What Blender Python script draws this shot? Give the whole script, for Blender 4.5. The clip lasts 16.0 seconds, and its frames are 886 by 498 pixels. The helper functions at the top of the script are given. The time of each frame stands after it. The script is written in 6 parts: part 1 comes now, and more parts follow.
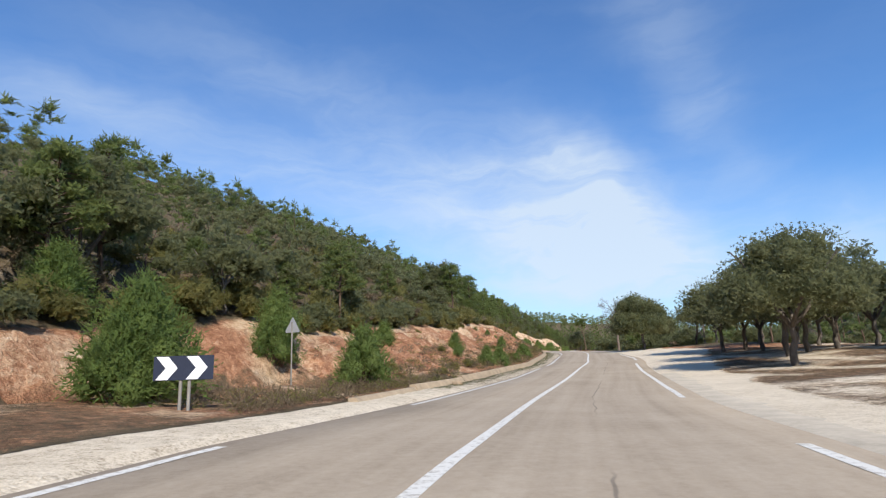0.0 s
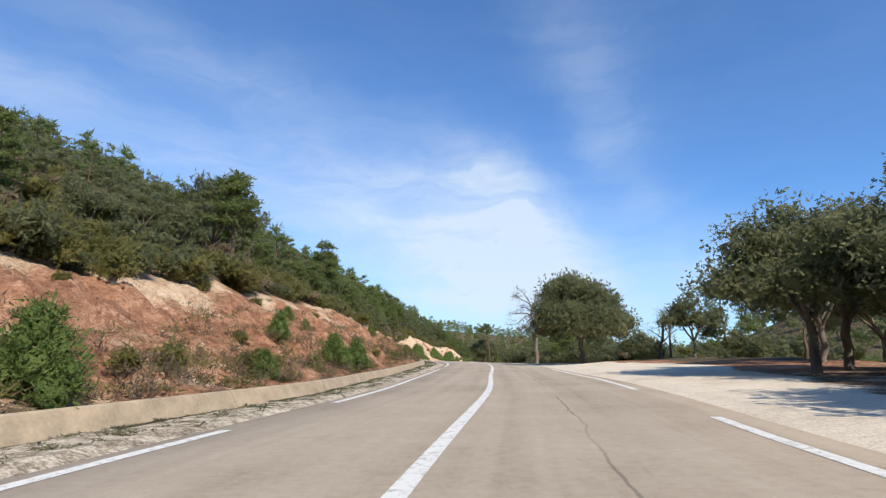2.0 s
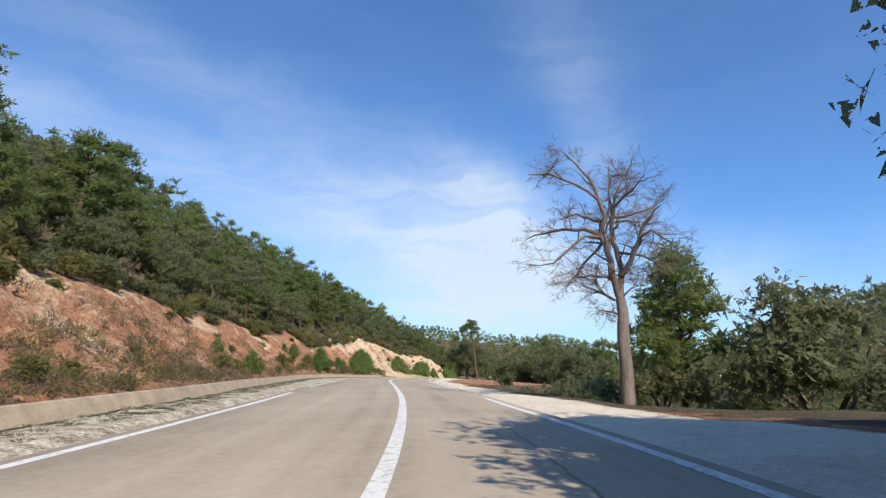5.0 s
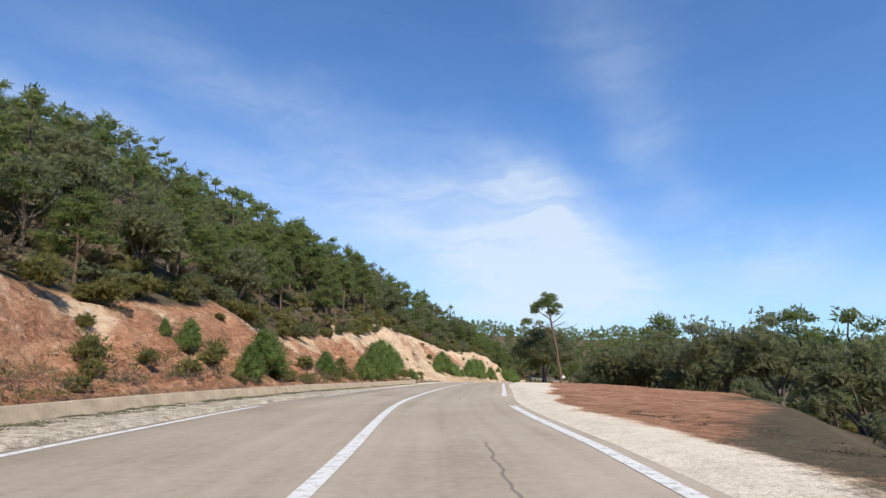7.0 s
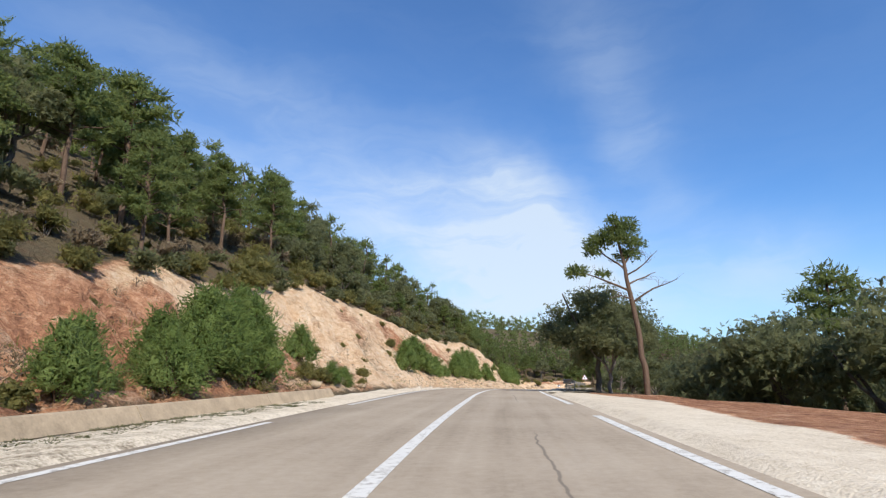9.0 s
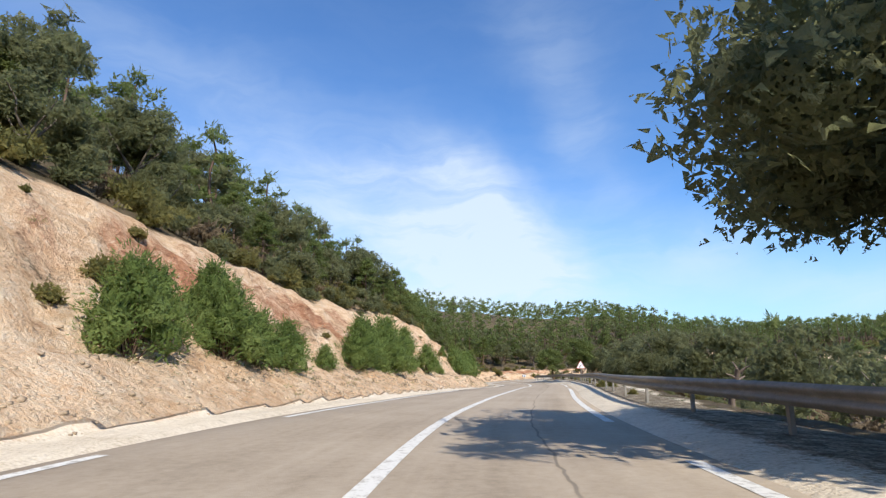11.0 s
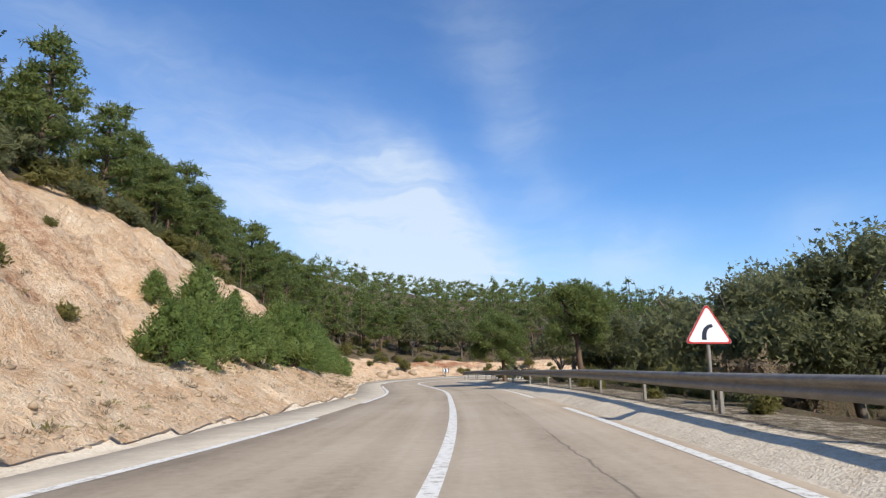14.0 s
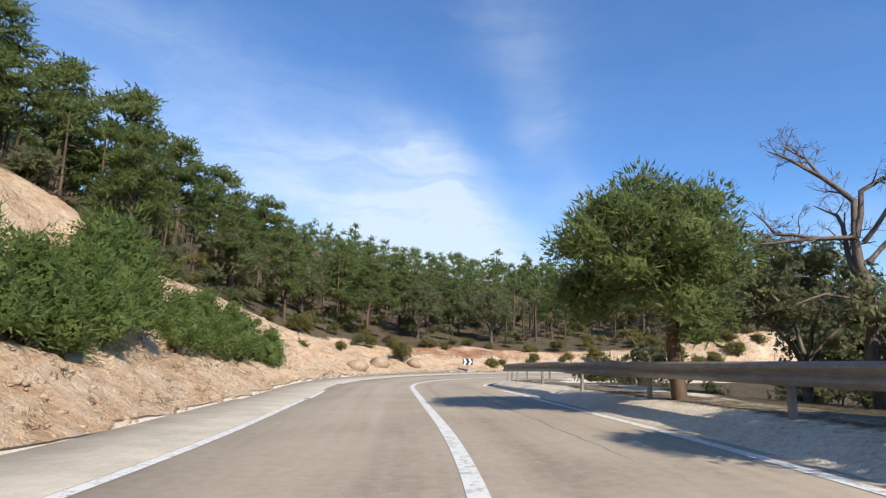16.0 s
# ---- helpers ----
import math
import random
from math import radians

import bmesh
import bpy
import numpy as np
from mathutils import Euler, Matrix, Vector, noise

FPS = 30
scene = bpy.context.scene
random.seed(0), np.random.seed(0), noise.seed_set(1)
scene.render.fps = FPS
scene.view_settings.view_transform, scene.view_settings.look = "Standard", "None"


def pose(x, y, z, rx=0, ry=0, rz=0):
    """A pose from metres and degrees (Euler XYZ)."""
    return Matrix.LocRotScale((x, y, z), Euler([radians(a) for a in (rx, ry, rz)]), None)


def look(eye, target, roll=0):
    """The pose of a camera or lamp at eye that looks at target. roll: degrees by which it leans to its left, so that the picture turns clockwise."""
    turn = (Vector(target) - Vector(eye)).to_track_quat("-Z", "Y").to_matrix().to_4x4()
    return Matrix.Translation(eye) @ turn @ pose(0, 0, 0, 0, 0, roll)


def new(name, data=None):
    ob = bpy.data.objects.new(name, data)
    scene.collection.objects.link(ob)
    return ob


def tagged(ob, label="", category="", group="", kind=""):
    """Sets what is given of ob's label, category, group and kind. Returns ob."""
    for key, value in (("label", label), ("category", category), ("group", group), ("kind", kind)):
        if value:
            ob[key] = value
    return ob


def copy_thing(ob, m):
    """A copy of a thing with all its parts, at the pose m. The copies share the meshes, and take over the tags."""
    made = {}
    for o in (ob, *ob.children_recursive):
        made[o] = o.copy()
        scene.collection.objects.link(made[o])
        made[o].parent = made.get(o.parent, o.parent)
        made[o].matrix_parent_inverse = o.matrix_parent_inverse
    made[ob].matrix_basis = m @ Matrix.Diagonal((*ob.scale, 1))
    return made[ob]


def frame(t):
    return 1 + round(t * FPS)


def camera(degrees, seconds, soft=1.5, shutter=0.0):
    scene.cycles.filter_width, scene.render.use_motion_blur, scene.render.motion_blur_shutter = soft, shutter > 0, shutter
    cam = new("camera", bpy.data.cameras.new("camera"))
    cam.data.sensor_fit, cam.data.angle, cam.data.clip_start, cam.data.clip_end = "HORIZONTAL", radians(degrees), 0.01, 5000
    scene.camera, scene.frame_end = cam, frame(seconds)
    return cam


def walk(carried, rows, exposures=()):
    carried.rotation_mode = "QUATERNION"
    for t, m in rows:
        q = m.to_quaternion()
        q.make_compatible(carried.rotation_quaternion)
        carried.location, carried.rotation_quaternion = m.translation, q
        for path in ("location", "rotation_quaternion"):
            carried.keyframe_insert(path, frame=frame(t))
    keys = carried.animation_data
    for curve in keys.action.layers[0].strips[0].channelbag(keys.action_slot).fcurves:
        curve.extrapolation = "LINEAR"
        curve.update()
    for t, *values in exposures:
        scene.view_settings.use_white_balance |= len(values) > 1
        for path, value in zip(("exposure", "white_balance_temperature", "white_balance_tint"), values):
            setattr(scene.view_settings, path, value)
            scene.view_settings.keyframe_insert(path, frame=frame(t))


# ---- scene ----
# ---------------------------------------------------------------- camera
cam = camera(76.2, 16.0, soft=1.25)
# seconds, x, y, z, yaw, pitch, roll
ROWS = [
    (0.0, 0.00, -0.00, -0.00, 0.00, 11.01, -1.84),
    (0.5, 1.95, 9.48, -0.28, -2.64, 11.24, -1.27),
    (1.0, 4.15, 18.59, -0.40, -5.13, 11.51, -0.73),
    (1.5, 6.58, 27.41, -0.30, -7.11, 11.67, -0.06),
    (2.0, 8.88, 36.05, -0.07, -8.85, 11.82, 0.60),
    (2.5, 11.41, 44.40, 0.12, -9.82, 12.15, 1.06),
    (3.0, 13.40, 52.55, 0.29, -10.64, 12.47, 1.53),
    (3.5, 15.26, 60.63, 0.44, -10.82, 12.81, 1.54),
    (4.0, 17.35, 68.68, 0.68, -10.92, 13.03, 1.20),
    (4.5, 19.42, 76.74, 0.93, -10.67, 13.03, 0.79),
    (5.0, 21.40, 84.82, 1.17, -9.84, 12.87, 0.41),
    (5.5, 22.92, 93.00, 1.32, -8.20, 12.76, 0.04),
    (6.0, 24.02, 101.24, 1.48, -6.89, 12.82, -0.32),
    (6.5, 24.79, 109.53, 1.62, -5.82, 12.85, -0.74),
    (7.0, 25.49, 117.91, 1.69, -5.04, 12.86, -1.00),
    (7.5, 26.19, 126.41, 1.77, -4.70, 12.85, -1.12),
    (8.0, 27.10, 134.97, 1.90, -4.77, 12.83, -1.14),
    (8.5, 28.22, 143.50, 2.07, -5.34, 12.64, -0.86),
    (9.0, 29.47, 151.91, 2.11, -6.50, 12.50, -0.16),
    (9.5, 30.92, 160.19, 2.15, -7.89, 12.29, 0.26),
    (10.0, 32.63, 168.41, 2.19, -9.00, 11.94, 0.07),
    (10.5, 34.49, 176.60, 2.18, -10.12, 11.58, -0.45),
    (11.0, 36.52, 184.75, 2.11, -11.51, 11.33, -1.05),
    (11.5, 38.87, 192.79, 2.02, -13.44, 11.30, -1.40),
    (12.0, 41.61, 200.69, 1.79, -15.26, 11.19, -1.25),
    (12.5, 44.62, 208.32, 1.62, -16.53, 10.98, -0.63),
    (13.0, 47.56, 215.77, 1.46, -17.60, 10.85, -0.06),
    (13.5, 50.33, 223.05, 1.22, -18.25, 10.79, 0.14),
    (14.0, 53.03, 230.20, 1.00, -18.49, 10.61, 0.24),
    (14.5, 55.41, 237.18, 0.69, -18.44, 10.46, 0.70),
    (15.0, 57.53, 244.00, 0.46, -18.15, 10.28, 1.47),
    (15.5, 59.80, 250.63, 0.30, -17.29, 10.11, 1.82),
    (16.0, 62.02, 257.17, 0.09, -16.17, 9.85, 2.06),
]
# the clip's own exposure drifts a little on the way
EXPOSURE = 0.355
DRIFT = [(0.0, -0.08), (1.5, -0.03), (3.0, 0.0), (7.5, -0.05), (9.0, -0.04), (11.5, 0.10), (12.5, 0.03), (14.0, -0.04), (16.0, 0.06)]
walk(cam, [(t, pose(x, y, z, 90, 0, yaw) @ pose(0, 0, 0, pitch, 0, 0) @ pose(0, 0, 0, 0, 0, roll))
           for t, x, y, z, yaw, pitch, roll in ROWS], exposures=[(t, EXPOSURE + e) for t, e in DRIFT])

# ---------------------------------------------------------------- daylight
SUN_AZ, SUN_EL = 164.0, 39.5          # clockwise from +y, and above the horizon
SUN_POWER, SKY_POWER = 4.8, 0.138
SKY_TINT = (0.465, 0.775, 1.10)
sun_dir = Vector((math.sin(radians(SUN_AZ)) * math.cos(radians(SUN_EL)),
                  math.cos(radians(SUN_AZ)) * math.cos(radians(SUN_EL)), math.sin(radians(SUN_EL))))
sun = new("sun", bpy.data.lights.new("sun", "SUN"))
sun.data.energy, sun.data.angle, sun.data.color = SUN_POWER, radians(0.53), (1.0, 0.935, 0.83)
sun.matrix_world = look(sun_dir * 300, (0, 0, 0))


class Nodes:
    """A short way to write node trees."""

    def __init__(self, tree):
        self.tree = tree

    def add(self, kind, inputs=None, operation="", clamp=False, attribute_name=""):
        node = self.tree.nodes.new(kind)
        if operation:
            node.operation = operation
        if clamp:
            node.use_clamp = True
        if attribute_name:
            node.attribute_name = attribute_name
        for key, value in (inputs or {}).items():
            socket = node.inputs[key]
            if isinstance(value, bpy.types.NodeSocket):
                self.tree.links.new(value, socket)
            else:
                socket.default_value = value
        return node

    def math(self, op, a, b=0.0, clamp=False):
        return self.add("ShaderNodeMath", {0: a, 1: b}, operation=op, clamp=clamp).outputs[0]

    def ramp(self, value, stops):
        node = self.add("ShaderNodeValToRGB", {0: value})
        el = node.color_ramp.elements
        while len(el) < len(stops):
            el.new(0.5)
        for e, (at, col) in zip(el, stops):
            e.position = at
            e.color = (*col, 1) if len(col) == 3 else col
        return node.outputs[0]

    def grey(self, value, a, b):
        """0 below a, 1 above b."""
        node = self.add("ShaderNodeMapRange", {"Value": value, "From Min": a, "From Max": b})
        node.interpolation_type = "SMOOTHSTEP"
        return node.outputs[0]

    def mix(self, fac, a, b, blend="MIX"):
        node = self.add("ShaderNodeMix")
        node.data_type, node.blend_type = "RGBA", blend
        for socket, value in ((node.inputs[0], fac), (node.inputs[6], a), (node.inputs[7], b)):
            if isinstance(value, bpy.types.NodeSocket):
                self.tree.links.new(value, socket)
            else:
                socket.default_value = (*value, 1) if isinstance(value, tuple) and len(value) == 3 else value
        return node.outputs[2]

    def noise(self, vector, scale, detail=4.0, rough=0.55, distortion=0.0):
        return self.add("ShaderNodeTexNoise", {"Vector": vector, "Scale": scale, "Detail": detail, "Roughness": rough, "Distortion": distortion}).outputs[0]


world = bpy.data.worlds.new("sky")
scene.world = world
world.use_nodes = True
world.node_tree.nodes.clear()
W = Nodes(world.node_tree)
sky = W.add("ShaderNodeTexSky")
sky.sky_type, sky.sun_disc = "NISHITA", False
sky.sun_elevation, sky.sun_rotation = radians(SUN_EL), radians(SUN_AZ)
sky.air_density, sky.dust_density, sky.ozone_density, sky.altitude = 1.0, 0.6, 2.2, 300
ray = W.add("ShaderNodeTexCoord").outputs["Generated"]
xyz = W.add("ShaderNodeSeparateXYZ", {0: ray}).outputs
azimuth = W.math("MULTIPLY", W.math("ARCTAN2", xyz[0], xyz[1]), 57.2958)
height = W.math("MULTIPLY", W.math("ARCSINE", xyz[2]), 57.2958)
dome = W.add("ShaderNodeCombineXYZ", {0: azimuth, 1: height, 2: 0.0}).outputs[0]
warp = W.add("ShaderNodeTexNoise", {"Vector": dome, "Scale": 0.075, "Detail": 4.0, "Roughness": 0.6}).outputs["Color"]
shift = W.add("ShaderNodeVectorMath", {0: warp, 1: (-0.5, -0.5, 0.0)}, operation="ADD").outputs[0]
bent = W.add("ShaderNodeVectorMath", {0: dome, 1: W.add("ShaderNodeVectorMath", {0: shift, 1: (9.0, 6.0, 0.0)}, operation="MULTIPLY").outputs[0]}, operation="ADD").outputs[0]
# cirrus: soft drawn-out veils by azimuth, height, half length, half width, slant and density
CIRRUS = [
    (17.0, 10.4, 11.0, 5.8, -25, 0.92),
    (14.0, 18.0, 7.6, 2.8, -36, 0.42),
    (6.0, 13.0, 11.0, 4.4, -18, 0.34),
    (5.7, 19.2, 9.3, 1.2, -3, 0.26),
    (13.0, 7.4, 11.8, 2.8, 0, 0.50),
    (27.3, 21.0, 11.6, 3.2, -63, 0.24),
    (24.0, 33.0, 8.0, 4.0, -55, 0.08),
    (36.9, 9.6, 5.1, 2.6, 4, 0.34),
    (-9.4, 24.1, 18.5, 3.1, -13, 0.20),
    (-18.2, 29.0, 14.5, 2.4, -8, 0.10),
    (49.1, 5.6, 10.2, 2.2, -4, 0.40),
    (52.8, 10.4, 3.2, 2.3, 16, 0.22),
    (-5.0, 15.5, 12.5, 5.2, -10, 0.36),
    (-35.7, 22.3, 9.0, 2.9, -5, 0.32),
    (-21.7, 18.9, 11.3, 3.4, -15, 0.30),
]
veils = 0.0
for az, el, long, wide, slant, much in CIRRUS:
    off = W.add("ShaderNodeVectorMath", {0: bent, 1: (-az, -el, 0.0)}, operation="ADD").outputs[0]
    laid = W.add("ShaderNodeMapping", {"Vector": off, "Rotation": (0, 0, radians(-slant))}).outputs[0]
    slim = W.add("ShaderNodeVectorMath", {0: laid, 1: (1 / long, 1 / wide, 0.0)}, operation="MULTIPLY").outputs[0]
    square = W.add("ShaderNodeVectorMath", {0: slim, 1: slim}, operation="DOT_PRODUCT").outputs["Value"]
    veils = W.math("ADD", veils, W.math("MULTIPLY", W.math("POWER", 2.71828, W.math("MULTIPLY", square, -0.9)), much))
drawn_out = W.add("ShaderNodeMapping", {"Vector": bent, "Rotation": (0, 0, radians(24)), "Scale": (0.045, 0.17, 1)}).outputs[0]
streak = W.noise(drawn_out, 1.6, 8, 0.62, 0.5)
grain = W.noise(drawn_out, 6.0, 5, 0.6, 0.4)
texture = W.math("ADD", 0.56, W.math("ADD", W.math("MULTIPLY", W.grey(streak, 0.30, 0.70), 0.46), W.math("MULTIPLY", W.math("SUBTRACT", grain, 0.5), 0.22)))
density = W.math("MINIMUM", W.math("MULTIPLY", W.math("ADD", veils, 0.045), texture), 0.84)
blue = W.mix(1.0, sky.outputs[0], SKY_TINT, "MULTIPLY")
haze = W.mix(W.math("MULTIPLY", W.math("SUBTRACT", 1.0, W.grey(xyz[2], -0.02, 0.30)), 0.35), blue, (3.9, 4.9, 6.0))
hue = W.mix(density, haze, (4.35, 5.0, 5.7))
W.add("ShaderNodeOutputWorld", {0: W.add("ShaderNodeBackground", {"Color": hue, "Strength": SKY_POWER}).outputs[0]})


# ---------------------------------------------------------------- materials
def material(name):
    mat = bpy.data.materials.new(name)
    mat.use_nodes = True
    mat.node_tree.nodes.clear()
    return mat, Nodes(mat.node_tree)


def finish(n, colour, rough=0.9, bump=None, depth=0.02, strength=0.6, metal=0.0, spec=0.3):
    node = n.add("ShaderNodeBsdfPrincipled", {"Base Color": colour if isinstance(colour, bpy.types.NodeSocket) else (*colour, 1),
                                              "Roughness": rough, "Metallic": metal, "Specular IOR Level": spec})
    if bump is not None:
        n.tree.links.new(n.add("ShaderNodeBump", {"Height": bump, "Distance": depth, "Strength": strength}).outputs[0], node.inputs["Normal"])
    n.add("ShaderNodeOutputMaterial", {0: node.outputs[0]})


def leaf_material(name, dark, mid, light, glow=0.30, fine=11.0, gaps=0.46):
    """Sprays of leaves or needles: ragged gaps between the leaves, colour by clump and by leaf, light shining through."""
    mat, n = material(name)
    place = n.add("ShaderNodeNewGeometry")
    pos = place.outputs["Position"]
    one = place.outputs["Random Per Island"]
    clump = n.math("ADD", n.math("MULTIPLY", n.noise(pos, 0.55, 3, 0.6), 0.5), n.math("MULTIPLY", n.noise(pos, 2.4, 2, 0.6), 0.5))
    tree = n.add("ShaderNodeObjectInfo").outputs["Random"]
    speck = n.noise(pos, fine, 3, 0.7)
    mixv = n.math("ADD", n.math("ADD", n.math("MULTIPLY", one, 0.32), n.math("MULTIPLY", n.math("ADD", n.math("MULTIPLY", n.math("SUBTRACT", clump, 0.5), 1.6), 0.5), 0.60)),
                  n.math("ADD", n.math("MULTIPLY", tree, 0.16), n.math("MULTIPLY", speck, 0.45)))
    col = n.ramp(mixv, [(0.36, dark), (0.74, mid), (1.0, light)])
    rough = n.add("ShaderNodeBump", {"Height": speck, "Distance": 0.25, "Strength": 0.8}).outputs[0]
    diff = n.add("ShaderNodeBsdfPrincipled", {"Base Color": col, "Roughness": 0.62, "Specular IOR Level": 0.28, "Normal": rough})
    back = n.add("ShaderNodeBsdfTranslucent", {"Color": n.mix(0.5, col, light)})
    leaf = n.add("ShaderNodeMixShader", {0: glow, 1: diff.outputs[0], 2: back.outputs[0]}).outputs[0]
    cut = n.add("ShaderNodeTexNoise", {"Vector": pos, "Scale": fine, "Detail": 2.0, "Roughness": 0.6}).outputs["Color"]
    solid = n.math("GREATER_THAN", n.add("ShaderNodeSeparateColor", {0: cut}).outputs[1], gaps)
    clear = n.add("ShaderNodeBsdfTransparent").outputs[0]
    n.add("ShaderNodeOutputMaterial", {0: n.add("ShaderNodeMixShader", {0: solid, 1: clear, 2: leaf}).outputs[0]})
    return mat


PINE = leaf_material("pine_needles", (0.104, 0.142, 0.044), (0.172, 0.216, 0.066), (0.245, 0.282, 0.094), 0.58, fine=9.0)
YOUNG = leaf_material("young_pine_needles", (0.088, 0.140, 0.036), (0.160, 0.225, 0.056), (0.235, 0.300, 0.088), 0.46, fine=13.0)
OAK = leaf_material("oak_leaves", (0.114, 0.130, 0.060), (0.186, 0.200, 0.090), (0.262, 0.264, 0.130), 0.58, fine=10.0)
SCRUB = leaf_material("scrub_leaves", (0.122, 0.126, 0.044), (0.220, 0.212, 0.070), (0.315, 0.275, 0.094), 0.58, fine=11.0)
DRY = leaf_material("dry_scrub", (0.090, 0.062, 0.036), (0.190, 0.138, 0.082), (0.280, 0.215, 0.135), 0.2, fine=16.0)
GRASSY = leaf_material("verge_weeds", (0.100, 0.108, 0.048), (0.190, 0.188, 0.090), (0.290, 0.265, 0.150), 0.3, fine=30.0, gaps=0.36)


def bark_material(name, dark, light, scale=5.0):
    mat, n = material(name)
    pos = n.add("ShaderNodeNewGeometry").outputs["Position"]
    tall = n.add("ShaderNodeMapping", {"Vector": pos, "Scale": (1, 1, 0.22)}).outputs[0]
    a, b = n.noise(tall, scale, 6, 0.65), n.noise(tall, scale * 5, 4, 0.6)
    both = n.math("ADD", n.math("MULTIPLY", a, 0.65), n.math("MULTIPLY", b, 0.35))
    finish(n, n.ramp(both, [(0.3, dark), (0.7, light)]), 0.92, both, 0.05, 0.9, spec=0.1)
    return mat


BARK = bark_material("pine_bark", (0.055, 0.036, 0.026), (0.185, 0.125, 0.090))
OAK_BARK = bark_material("oak_bark", (0.060, 0.050, 0.042), (0.230, 0.195, 0.160))
DEAD = bark_material("dead_wood", (0.085, 0.062, 0.048), (0.270, 0.215, 0.175))
TWIGS = bark_material("grey_twigs", (0.110, 0.085, 0.070), (0.270, 0.215, 0.175))


def asphalt():
    mat, n = material("asphalt")
    pos = n.add("ShaderNodeNewGeometry").outputs["Position"]
    uv = n.add("ShaderNodeAttribute", attribute_name="along").outputs["Vector"]
    stretch = n.add("ShaderNodeMapping", {"Vector": uv, "Scale": (1.0, 0.06, 1)}).outputs[0]
    track = n.noise(stretch, 1.1, 3, 0.55)
    patch = n.noise(pos, 0.35, 4, 0.6)
    grit = n.noise(pos, 55, 3, 0.7)
    stone = n.add("ShaderNodeTexVoronoi", {"Vector": pos, "Scale": 85.0}).outputs["Distance"]
    drawn = n.add("ShaderNodeMapping", {"Vector": uv, "Scale": (1.0, 0.012, 1)}).outputs[0]
    wheel = n.noise(drawn, 1.9, 3, 0.6)
    tone = n.math("ADD", n.math("ADD", n.math("MULTIPLY", track, 0.25), n.math("MULTIPLY", patch, 0.31)), n.math("ADD", n.math("MULTIPLY", wheel, 0.30), n.math("ADD", n.math("MULTIPLY", grit, 0.14), n.math("MULTIPLY", n.math("SUBTRACT", n.noise(pos, 7.0, 5, 0.75), 0.5), 0.34))))
    col = n.ramp(tone, [(0.32, (0.232, 0.182, 0.128)), (0.48, (0.350, 0.281, 0.205)), (0.70, (0.452, 0.374, 0.282))])
    # mended cracks that run with the lane
    wob = n.noise(uv, 0.22, 4, 0.75)
    across = n.add("ShaderNodeSeparateXYZ", {0: uv}).outputs
    off = n.math("ABSOLUTE", n.math("SUBTRACT", n.math("ADD", across[0], n.math("MULTIPLY", wob, 0.5)), 2.05))
    gate = n.grey(n.noise(uv, 0.09, 2), 0.47, 0.55)
    crack = n.math("MULTIPLY", n.math("SUBTRACT", 1.0, n.grey(off, 0.006, 0.032)), gate)
    col = n.mix(n.math("MULTIPLY", crack, 0.5), col, (0.045, 0.040, 0.036))
    finish(n, col, 0.88, n.math("ADD", grit, stone), 0.006, 0.5, spec=0.25)
    return mat


ASPHALT = asphalt()


def paint():
    mat, n = material("road_paint")
    pos = n.add("ShaderNodeNewGeometry").outputs["Position"]
    worn = n.grey(n.math("ADD", n.noise(pos, 9, 5, 0.7), n.math("MULTIPLY", n.noise(pos, 60, 2), 0.25)), 0.60, 0.80)
    finish(n, n.mix(worn, (0.66, 0.635, 0.58), (0.36, 0.32, 0.27)), 0.7, n.noise(pos, 70, 3), 0.004, 0.4)
    return mat


PAINT = paint()


